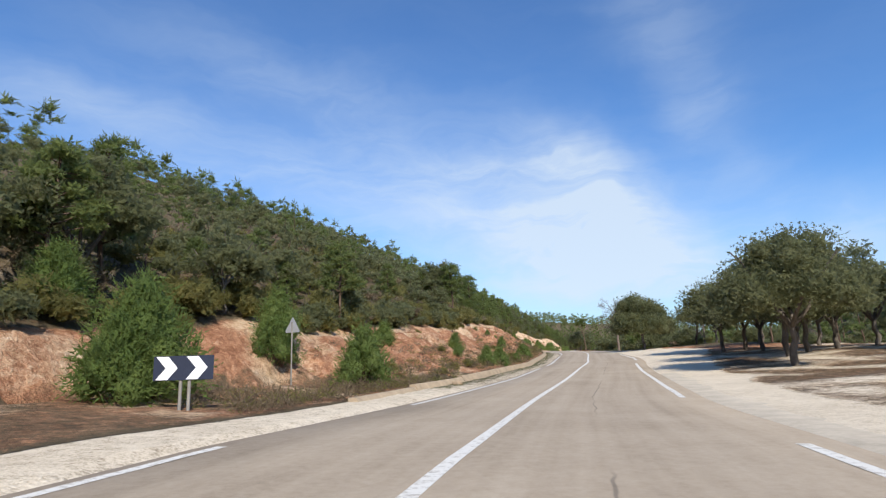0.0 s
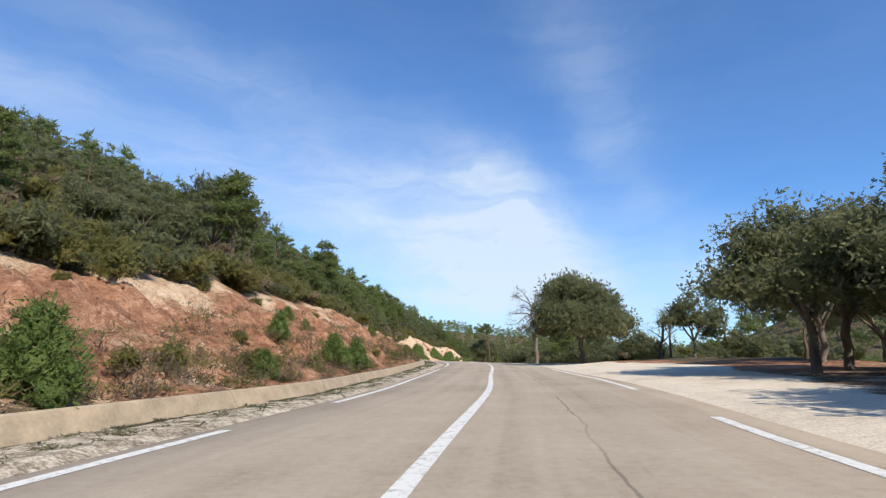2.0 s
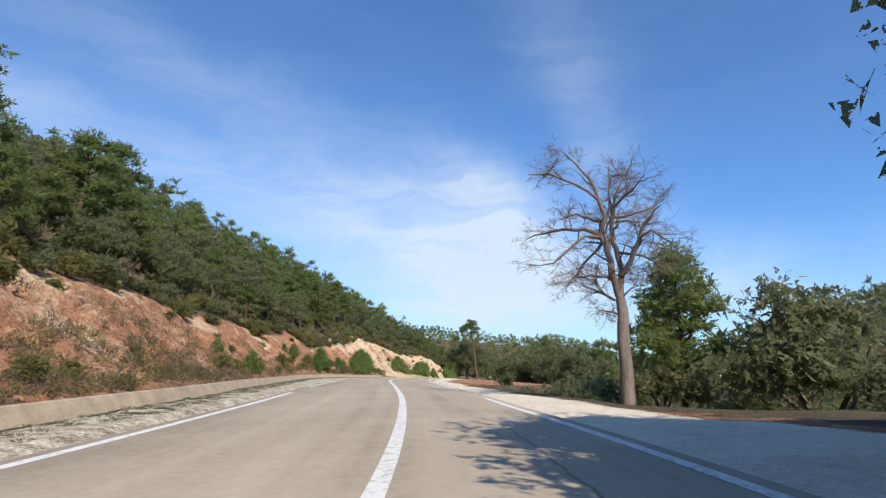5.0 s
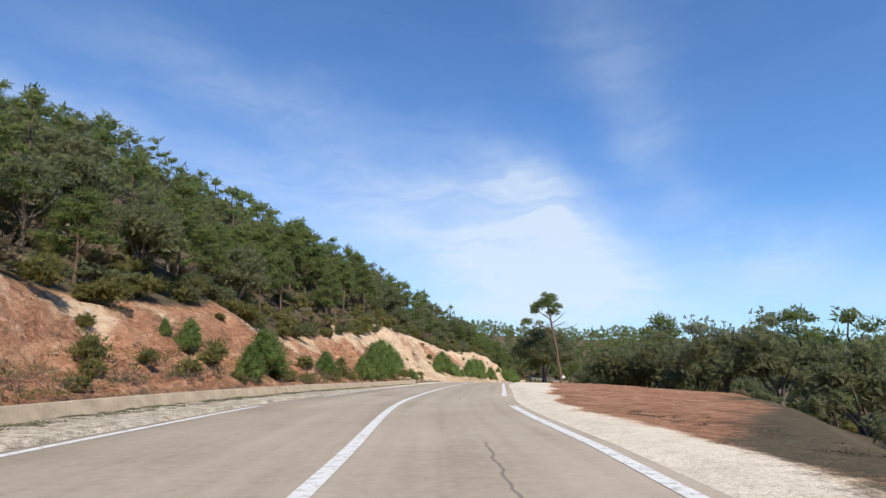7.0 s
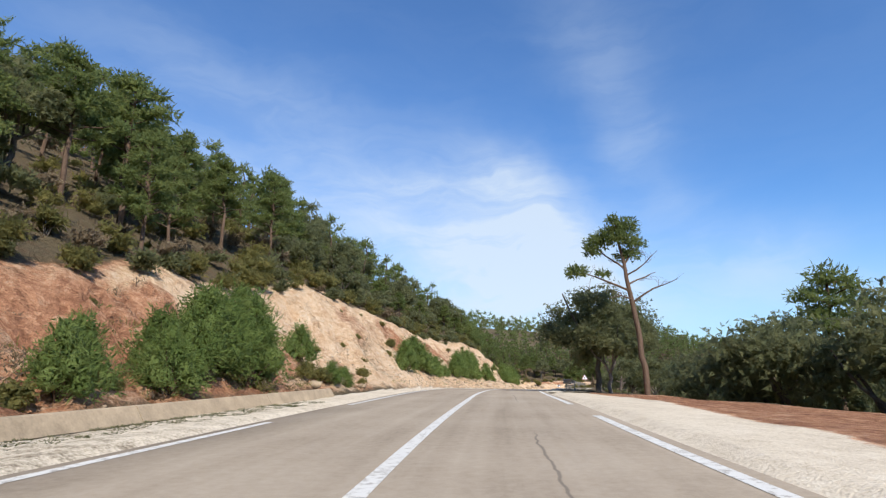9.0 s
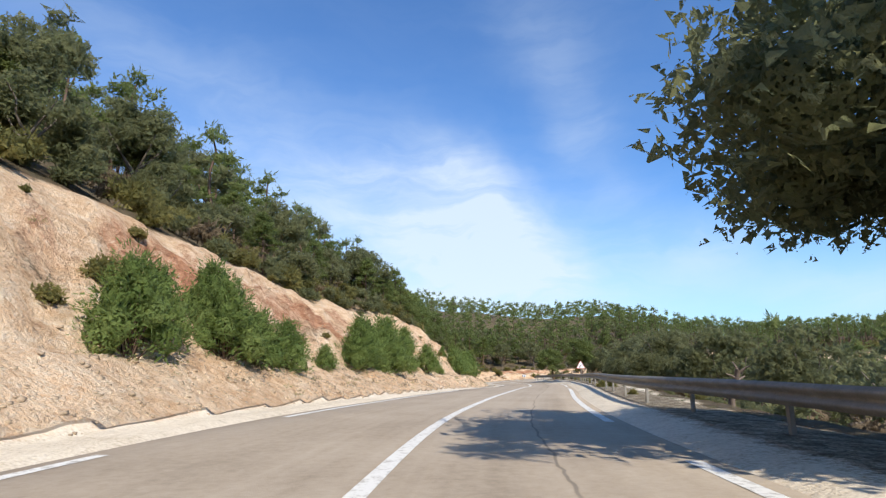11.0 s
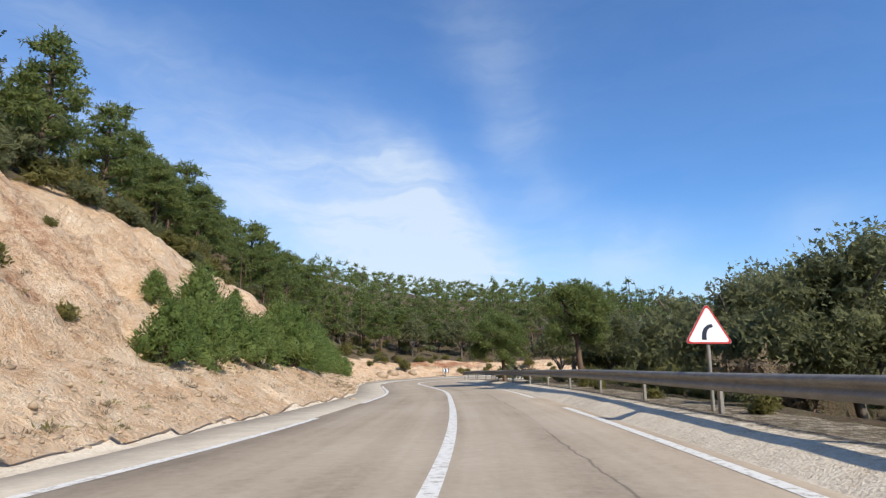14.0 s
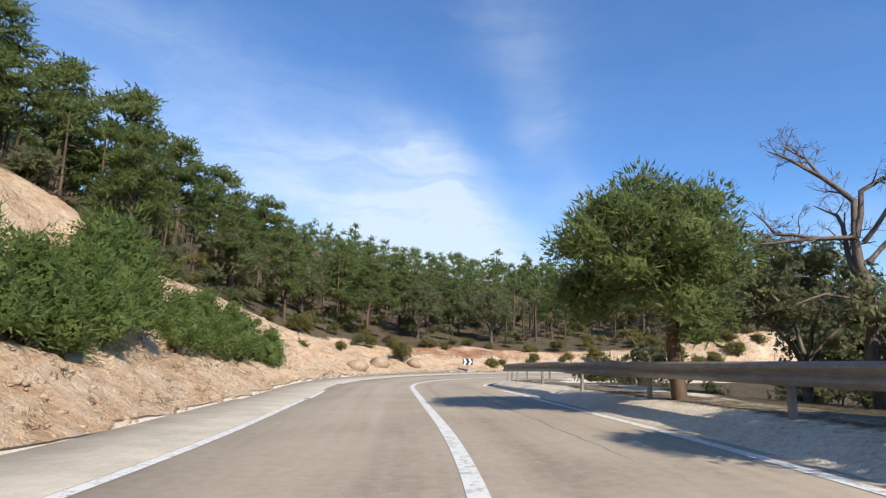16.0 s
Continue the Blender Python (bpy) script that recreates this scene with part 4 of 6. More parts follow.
def bush_parts(seed, H, spread, n, size, clumps=9, needle=False):
    """A round shrub, or a young pine that is green to the ground."""
    rng = np.random.default_rng(seed)
    blobs, wood = [], []
    for k in range(clumps):
        u = (k + 0.5) / clumps if needle else rng.random()
        a = k * 2.4 + rng.uniform(-0.4, 0.4)
        q = spread * ((1.05 - 0.9 * u) if needle else rng.uniform(0.15, 0.75))
        r = spread * (0.52 - 0.25 * u if needle else rng.uniform(0.32, 0.5))
        z = H * (0.16 + 0.80 * u) if needle else H * rng.uniform(0.35, 0.72)
        blobs.append((math.cos(a) * q * 0.62, math.sin(a) * q * 0.62, z, r, r, r * (1.05 if needle else 0.72)))
        wood.append(as_tris(*tube([(0, 0, -0.2), (math.cos(a) * q * 0.3, math.sin(a) * q * 0.3, z * 0.5), blobs[-1][:3]], [0.03, 0.022, 0.008], 4)))
    return joined(wood), leaves(rng, blobs, n, size, size * (0.24 if needle else 0.55), 0.6 if needle else 0.4, -0.8, 0.62, -0.15 if needle else 0.0)


def bare_parts(seed, H, spread, trunk_r, bare=0.45, depth=4, twig=0.0, lean=0.0, fan=5):
    """A leafless tree: trunk, limbs and ever finer twigs; returns wood and twigs apart."""
    rng = np.random.default_rng(seed)
    wood, fine = [], []

    def grow(at, way, length, r, level):
        steps = 4 if level < 2 else 3
        pts = [np.asarray(at, float)]
        w = np.asarray(way, float)
        for k in range(steps):
            w = w + rng.normal(0, 0.16 + 0.05 * level, 3) + np.array([0, 0, 0.05 if level > 1 else 0.02])
            w /= np.linalg.norm(w)
            pts.append(pts[-1] + w * length / steps)
        end = r * (0.45 if level else 0.6)
        (wood if level < 3 else fine).append(as_tris(*tube(pts, np.linspace(r, end, steps + 1), 8 if level == 0 else (5 if level < 3 else 3))))
        if level >= depth:
            return
        count = fan if level else fan + 2
        for k in range(count):
            u = rng.uniform(0.35, 1.0) if level else bare + (1 - bare) * (k + 0.6) / count
            j = min(u * steps, steps - 1e-3)
            i = int(j)
            root = pts[i] + (pts[i + 1] - pts[i]) * (j - i)
            a = k * 2.4 + rng.uniform(-0.6, 0.6)
            out = np.array([math.cos(a), math.sin(a), rng.uniform(0.05, 0.6)])
            nw = w * (0.35 if level == 0 else 0.75) + out * (1.0 if level == 0 else 0.75)
            nw /= np.linalg.norm(nw)
            size = spread * rng.uniform(0.7, 1.1) * (1.0 if level == 0 else 1) * (1 - 0.35 * (u - bare) if level == 0 else 1) if level == 0 else length * rng.uniform(0.45, 0.68)
            grow(root, nw, size, max((r + (end - r) * u) * (0.55 if level else 0.5), 0.006), level + 1)

    grow((0, 0, -0.4), (lean, 0, 1), H * 0.8, trunk_r, 0)
    return joined(wood), joined(fine) if fine else None


def limb_tree(seed, limbs, lengths=(1.5, 0.8, 0.42), counts=(7, 5, 4), rise=0.05, stout=1.0):
    """A leafless tree drawn by its main limbs (points, radii); smaller branches and twigs grow out of them."""
    rng = np.random.default_rng(seed)
    wood, fine = [], []

    def sprout(pts, radii, level):
        if level >= len(lengths):
            return
        pts = np.asarray(pts, float)
        for k in range(counts[level]):
            u = rng.uniform(0.25, 1.0) * (len(pts) - 1)
            i = min(int(u), len(pts) - 2)
            root = pts[i] + (pts[i + 1] - pts[i]) * (u - i)
            way = (pts[i + 1] - pts[i]) / np.linalg.norm(pts[i + 1] - pts[i])
            w = way * 0.7 + rng.normal(0, 0.75, 3) * np.array([1, 1, 0.55]) + np.array([0, 0, rise])
            w /= np.linalg.norm(w)
            length = lengths[level] * rng.uniform(0.6, 1.25)
            line = [root]
            for j in range(3):
                w = w + rng.normal(0, 0.22, 3)
                w /= np.linalg.norm(w)
                line.append(line[-1] + w * length / 3)
            r = max(float(np.interp(u, np.arange(len(radii)), radii)) * 0.42, 0.006)
            r = min(r, (0.05, 0.022, 0.011)[min(level, 2)])
            rr = np.linspace(r, r * 0.4, 4)
            (wood if level == 0 else fine).append(as_tris(*tube(line, rr, 5 if level == 0 else 3)))
            sprout(line, rr, level + 1)

    for k, (pts, radii) in enumerate(limbs):
        radii = [r * stout for r in radii]
        full = []
        for a, b in zip(pts[:-1], pts[1:]):
            full += [np.asarray(a, float), (np.asarray(a, float) + b) / 2 + rng.normal(0, 0.03, 3)]
        full.append(np.asarray(pts[-1], float))
        rr = np.interp(np.linspace(0, len(radii) - 1, len(full)), np.arange(len(radii)), radii)
        wood.append(as_tris(*tube(full, rr, 10 if k == 0 else 7)))
        if k:
            sprout(full, rr, 0)
    return joined(wood), joined(fine)


def plant(name, wood, crown, bark, leaf, label, category, wood_name="trunk", crown_name="crown"):
    """A tree or shrub as one thing with its trunk and crown as parts; stands at the origin."""
    ob = tagged(new(name), label, category)
    part(wood_name, mesh_of(wood_name, *wood, bark, smooth=True), ob)
    part(crown_name, mesh_of(crown_name, *crown, leaf), ob)
    return ob


def put(ob, s, d, turn=0.0, scale=1.0, sink=0.0, tall=1.0):
    p = spot(s, d)
    ob.matrix_basis = Matrix.LocRotScale((p.x, p.y, p.z - sink), Euler((0, 0, turn)), (scale, scale, scale * tall))
    return ob


def put_copy(ob, s, d, turn=0.0, scale=1.0, sink=0.0, tall=1.0):
    p = spot(s, d)
    return copy_thing(ob, Matrix.LocRotScale((p.x, p.y, p.z - sink), Euler((0, 0, turn)), (scale, scale, scale * tall)))

# ---------------------------------------------------------------- signs along the road
warning_sign(16.4, -11.6, -8 + 180 - 14, "grey back of a triangular warning sign on a leaning pole", 2.85, arrow=False)
chevron_board(6.0, -8.4, 12, 1.45, 0.62, 0.74, 2, "dark blue bend board with two white chevrons on twin posts")
warning_sign(241.8, 5.08, -22, "white triangular bend warning sign with a red border", 1.92, 0.94)

# ---------------------------------------------------------------- single trees and young pines
rng = np.random.default_rng(7)
OAK_LABEL, PINE_LABEL = "dark green evergreen oak with a broad uneven crown", "tall pine with clumped dark green needles"
YOUNG_LABEL, SCRUB_LABEL = "bushy young pine, bright green to the ground", "low olive-green maquis shrub"

oaks = [plant("oak_tree", *oak_parts(11 + k, 8.0, 3.8, 2300, 0.40, 30, heart=0.5, slim=0.85, low=0.36, dome=0.46), OAK_BARK, OAK, OAK_LABEL, "tree") for k in range(3)]
pines = [plant("pine_tree", *pine_parts(31 + k, 9.0, 2.6, 2500, 0.42, bare=(0.40, 0.46, 0.28)[k], clumps=26, heart=0.62), BARK, PINE, PINE_LABEL, "tree") for k in range(3)]
youngs = [plant("young_pine", *bush_parts(51 + k, 2.3, 1.35, 2300, 0.25, 19, True), BARK, YOUNG, YOUNG_LABEL, "young pine", "stem", "foliage") for k in range(3)]
shrubs = [plant("shrub", *bush_parts(71 + k, 1.3, 0.95, 430, 0.25, 9), OAK_BARK, SCRUB, SCRUB_LABEL, "shrub", "stem", "foliage") for k in range(3)]
near_oaks = [plant("oak_tree", *oak_parts(15 + k, 8.0, 3.9, 11000, 0.22, 60, heart=0.5, slim=0.8, low=0.33, dome=0.48), OAK_BARK, OAK, OAK_LABEL, "tree") for k in range(2)]
first = {}


def grow(kind, k, s, d, scale=1.0, tall=1.0, sink=0.0, group=""):
    """Plant one of a kind: the first of each stands itself, the rest are copies."""
    stock = {"near_oak": near_oaks, "oak": oaks, "pine": pines, "young": youngs, "shrub": shrubs}[kind]
    ob = stock[k % len(stock)]
    turn = float(rng.uniform(0, 6.28))
    if (kind, k % len(stock)) not in first:
        first[(kind, k % len(stock))] = True
        made = put(ob, s, d, turn, 1.0, sink)
    else:
        made = put_copy(ob, s, d, turn, scale, sink, tall)
    return tagged(made, group=group)


# first of each kind, full size
for k, (s, d) in enumerate([(4, 28.0), (22, 24.0), (66, 19.5)]):
    grow("oak", k, s, d, group="oaks beside the lay-by")
for k, (s, d) in enumerate([(54.2, 12.8), (27.4, 11.6)]):
    grow("near_oak", k, s, d, group="oaks beside the lay-by")
for k, (s, d) in enumerate([(284, -20.5), (176, -19.5), (280.5, -21)]):
    grow("pine", k, s, d, group="pines on the hillside")
for k, (s, d) in enumerate([(199.2, -8.6), (166.8, -8.8), (8.5, -12.0)]):
    grow("young", k, s, d, group="young pines on the cutting")
for k, (s, d) in enumerate([(48, -12.8), (98, -12.2), (150, -12.9)]):
    grow("shrub", k, s, d, group="shrubs on the cutting")

# oaks by the lay-by
for k, (s, d, sc) in enumerate([(36.5, 13.6, 1.12), (56.5, 15.6, 1.05), (15, 23, 1.0), (5, 24, 0.9), (48.5, 14.8, 0.95), (36, 25, 1.0),
                                (83.0, 18.6, 0.78), (82.5, 23, 0.6), (44, 18.8, 1.05), (44, 21.5, 1.0), (53, 21.0, 0.95), (67, 23.5, 0.85), (41, 16.0, 1.0), (91, 17.0, 0.7), (95, 15.0, 0.65)]):
    grow("near_oak" if d < 18 else "oak", k + 1, s, d, sc, group="oaks beside the lay-by")
# the broad dense oak at the end of the lay-by, many-stemmed
broad = plant("oak_tree", *oak_parts(19, 8.2, 4.3, 15000, 0.27, 90, heart=0.62, slim=0.85, low=0.24, dome=0.60), OAK_BARK, OAK, "broad dense evergreen oak with several pale stems", "tree")
tagged(put(broad, 82.6, 8.3, 0.4, 1.04, 0.1, 1.08), group="oaks beside the lay-by")
# oaks and pines below the verge and behind the barrier
for k, (s, d, sc) in enumerate([(188.2, 7.3, 1.0), (185, 7.6, 0.66), (104, 11, 0.52), (110, 12, 0.55), (118.5, 12.0, 0.55), (123, 14.5, 0.8), (128, 17, 0.6), (133, 21, 0.68), (141, 23, 0.75),
                                (150, 24, 0.9), (158, 23, 1.05), (166, 22, 1.2), (172, 21.5, 0.95), (178, 19.5, 1.1), (183, 17.0, 1.15), (188, 18.5, 1.05), (193, 20.0, 1.2), (198, 18.5, 1.1), (100, 15, 1.0), (107, 18, 1.0), (115, 19.5, 0.95), (232, 11.5, 0.84), (240, 12, 0.82),
                                (247, 11.5, 0.88), (225, 14, 0.85), (254, 13, 0.95), (261, 14.0, 1.0), (267, 12.0, 0.75), (218, 16, 0.8), (210, 17, 0.66), (203, 16, 0.8), (270, 16, 0.9)]):
    grow("near_oak" if k == 0 or (224 < s < 268 and d < 13.5) else "oak", k, s, d, sc, sink=1.7 * sc if 104 < s < 155 else (0.4 if s < 200 and d > 15 else 0.0), group="oaks below the verge")
for k, (s, d, sc) in enumerate([(104.8, 12.5, 1.02), (116, 17.5, 1.15), (163, 27, 1.05), (187.0, 21.5, 1.3), (258, 17, 0.9)]):
    grow("pine", k, s, d, sc, group="pines below the verge")

# trees along the brow of the cutting
for s, d, sc, kind in [(64, -16.5, 0.78, "pine"), (66.5, -19, 0.85, "oak"), (30, -16.2, 0.66, "pine"), (210, -21.6, 0.8, "oak"), (197, -22.0, 0.9, "pine"), (203, -23.5, 0.8, "oak"), (222, -18.5, 0.72, "oak"), (246, -18.5, 0.85, "oak"), (249, -20, 0.72, "oak"), (104, -19.0, 0.95, "pine"), (118, -20.5, 1.0, "pine"), (113, -16.6, 0.5, "oak"), (115.6, -17.2, 0.55, "oak"), (118.2, -17.4, 0.55, "oak"), (120.8, -17.6, 0.55, "oak"), (123.5, -17.2, 0.5, "oak"), (122.5, -20.5, 1.0, "pine"), (172, -19.6, 0.85, "pine"), (179, -22.5, 1.0, "pine"), (264, -17.3, 0.6, "pine"), (274, -17.6, 0.75, "pine"), (286.5, -19.5, 0.95, "pine"), (289, -19, 1.1, "pine"), (292, -20, 1.05, "pine"), (295, -22, 1.05, "pine"), (298, -24, 1.0, "pine"),
                       (243, -19, 0.7, "oak"), (17.5, -16.4, 0.6, "oak"), (27, -19, 0.6, "oak"), (10, -18, 0.72, "pine"), (12.5, -19.5, 0.8, "oak"), (7.5, -19, 0.75, "oak"), (14.5, -21, 0.8, "pine"), (22, -20, 0.62, "oak"), (5, -22, 0.7, "oak")]:
    grow(kind, int(s), s, d, sc, group="trees on the hillside")
s = -12.0
while s < 322:
    back = float(cut_back(s))
    for lane in range(2):
        d = -(back + 2.2 + lane * 4.2 + rng.uniform(-1.0, 2.2))
        q = s + rng.uniform(-1.8, 1.8)
        scrubby = float(table(q, (20, 0.35), (30, 0.62), (95, 0.60), (110, 0.3), (165, 0.25), (180, 0.2), (198, 0.45), (235, 0.45), (250, 0.2), (320, 0.05)))
        if rng.random() < scrubby * (1.0 if lane == 0 else 0.55):
            grow("shrub", int(rng.integers(0, 3)), q, d, rng.uniform(0.9, 1.7), 1.0, 0.05, "shrubs on the hillside")
        else:
            kind = "oak" if rng.random() < float(table(q, (0, 0.5), (100, 0.55), (170, 0.45), (240, 0.35), (280, 0.1))) else "pine"
            grow(kind, int(rng.integers(0, 3)), q, d, rng.uniform(0.8, 1.1) * float(table(q, (0, 0.40), (40, 0.40), (90, 0.46), (112, 0.56), (140, 0.66), (165, 0.74), (178, 0.78), (190, 0.7), (205, 0.54), (228, 0.52), (245, 0.62), (262, 0.58), (276, 0.72), (290, 0.76))) * (0.92 if kind == "oak" else 1.0), rng.uniform(0.9, 1.12), 0.1, "trees on the hillside")
    s += 4.4

# young pines and shrubs on the face of the cutting
YOUNG_PINES = [   # station, distance, height
    (6.6, -10.9, 2.6), (7.4, -11.0, 3.6), (17.0, -13.0, 2.4), (18.2, -13.6, 2.6), (17.4, -8.5, 2.7), (18.3, -9.2, 2.0), (9.5, -16.9, 2.7), (11.5, -15.0, 2.4),
    (25.2, -12.0, 1.2), (30.0, -12.7, 1.7), (28.4, -12.6, 1.1), (33.3, -8.4, 0.9), (39.0, -10.2, 1.5), (33.6, -6.3, 1.4), (38.0, -6.3, 1.7), (53.1, -8.7, 1.1), (54.4, -6.7, 1.3), (45.9, -6.3, 0.9),
    (58.9, -6.8, 1.6), (62.0, -11.7, 0.8), (62.4, -10.8, 0.6), (80.6, -10.6, 1.0), (79.0, -9.5, 0.9), (113.8, -8.0, 1.3), (114.3, -10.1, 0.9), (137.1, -10.9, 0.7),
    (141.1, -8.2, 2.1), (142.3, -8.4, 1.9), (139.9, -8.3, 1.6), (137.7, -10.1, 1.3), (152.0, -8.4, 1.7), (153.2, -8.6, 1.2),
    (159.0, -7.5, 1.5), (160.0, -8.0, 1.7), (162.4, -7.3, 1.7), (164.4, -7.5, 2.5), (166.0, -7.8, 2.7), (168.0, -7.7, 2.9), (168.9, -8.6, 2.6), (163.4, -8.2, 2.2), (174.9, -8.4, 1.7), (175.3, -6.9, 1.2), (178.0, -7.1, 1.2),
    (194.6, -7.8, 2.5), (196.0, -8.2, 2.0), (198.6, -7.7, 2.6), (200.4, -7.6, 2.2), (202.3, -7.4, 2.1), (206.3, -7.5, 1.3), (210.4, -7.4, 2.5), (211.6, -7.6, 2.6), (213.0, -7.8, 2.4),
    (216.5, -7.9, 3.3), (215.5, -7.6, 2.8), (219.9, -8.4, 2.1), (219.0, -8.1, 1.8), (229.2, -10.0, 2.2), (222.6, -8.0, 1.6), (228.9, -8.0, 2.4), (221.3, -10.2, 1.2), (233.0, -7.8, 1.0), (245.9, -7.8, 1.9),
    (248.9, -8.1, 2.2), (250.0, -8.8, 2.4), (251.5, -8.2, 2.3), (253.7, -7.9, 2.2), (249.6, -10.2, 1.1), (258.0, -8.3, 2.7), (259.2, -7.8, 3.0), (264.1, -8.1, 2.7), (266.8, -8.2, 2.5),
    (261.7, -11.6, 0.8), (268.5, -8.2, 2.4), (270.3, -8.0, 2.3), (272.2, -7.8, 2.2), (273.5, -8.5, 2.8), (275.2, -8.7, 3.1), (278.8, -8.2, 2.1), (281.0, -8.1, 2.3), (283.4, -7.8, 2.4), (285.0, -7.8, 2.1), (286.9, -7.4, 2.0)]
for k, (s, d, tall) in enumerate(YOUNG_PINES):
    grow("young", k, s, d, tall / 2.5, rng.uniform(0.98, 1.16), 0.1, "young pines on the cutting")
for s in np.concatenate([np.arange(22, 130, 2.6), np.arange(130, 182, 1.5), np.arange(183, 298, 3.2)]):
    d = -(float(cut_foot(s)) + rng.uniform(0.5, 1.9))
    grow("shrub", int(rng.integers(0, 3)), s + rng.uniform(-1, 1), d if s < 185 else d - 2.4, rng.uniform(0.35, 0.72) * (1.25 if 130 < s < 182 else 1.0), rng.uniform(0.8, 1.2), 0.08, "shrubs on the cutting")
for s in np.arange(24, 275, 5.2):
    u = rng.uniform(0.35, 0.95)
    d = -(float(cut_foot(s)) * (1 - u) + float(cut_back(s)) * u)
    grow("shrub", int(rng.integers(0, 3)), s + rng.uniform(-1.5, 1.5), d, rng.uniform(0.3, 0.6), 0.9, 0.08, "shrubs on the cutting")


for k, (s, d, sc) in enumerate([(215.2, 4.95, 0.42), (215.9, 5.6, 0.40), (222, 5.5, 0.35), (205, 5.4, 0.3), (232, 5.3, 0.3), (241, 5.6, 0.45), (246, 5.4, 0.35), (252, 5.5, 0.45), (255, 5.7, 0.5)]):
    grow("shrub", k, s, d, sc, 1.1, 0.05, "shrubs under the barrier")
# bushes on the low bank outside the bend
for k in range(46):
    grow("shrub", k, rng.uniform(298, 328), -rng.uniform(6.4, 13), rng.uniform(0.6, 1.3), rng.uniform(0.8, 1.1), 0.1, "shrubs outside the bend")

def put_at(ob, x, y, turn, lift=0.0):
    z = float(land(np.array([x]), np.array([y]))[0][0]) + lift
    ob.matrix_basis = Matrix.LocRotScale((x, y, z), Euler((0, 0, turn)), (1, 1, 1))
    return ob


# leafless trees
def bare_tree(name, label, s, d, turn, **shape):
    wood, fine = bare_parts(**shape)
    ob = tagged(new(name), label, "tree")
    part("trunk", mesh_of("trunk", *wood, DEAD, smooth=True), ob)
    tagged(part("fine_branching", mesh_of("fine_branching", *fine, TWIGS), ob), kind="stuff")
    return put(ob, s, d, turn)


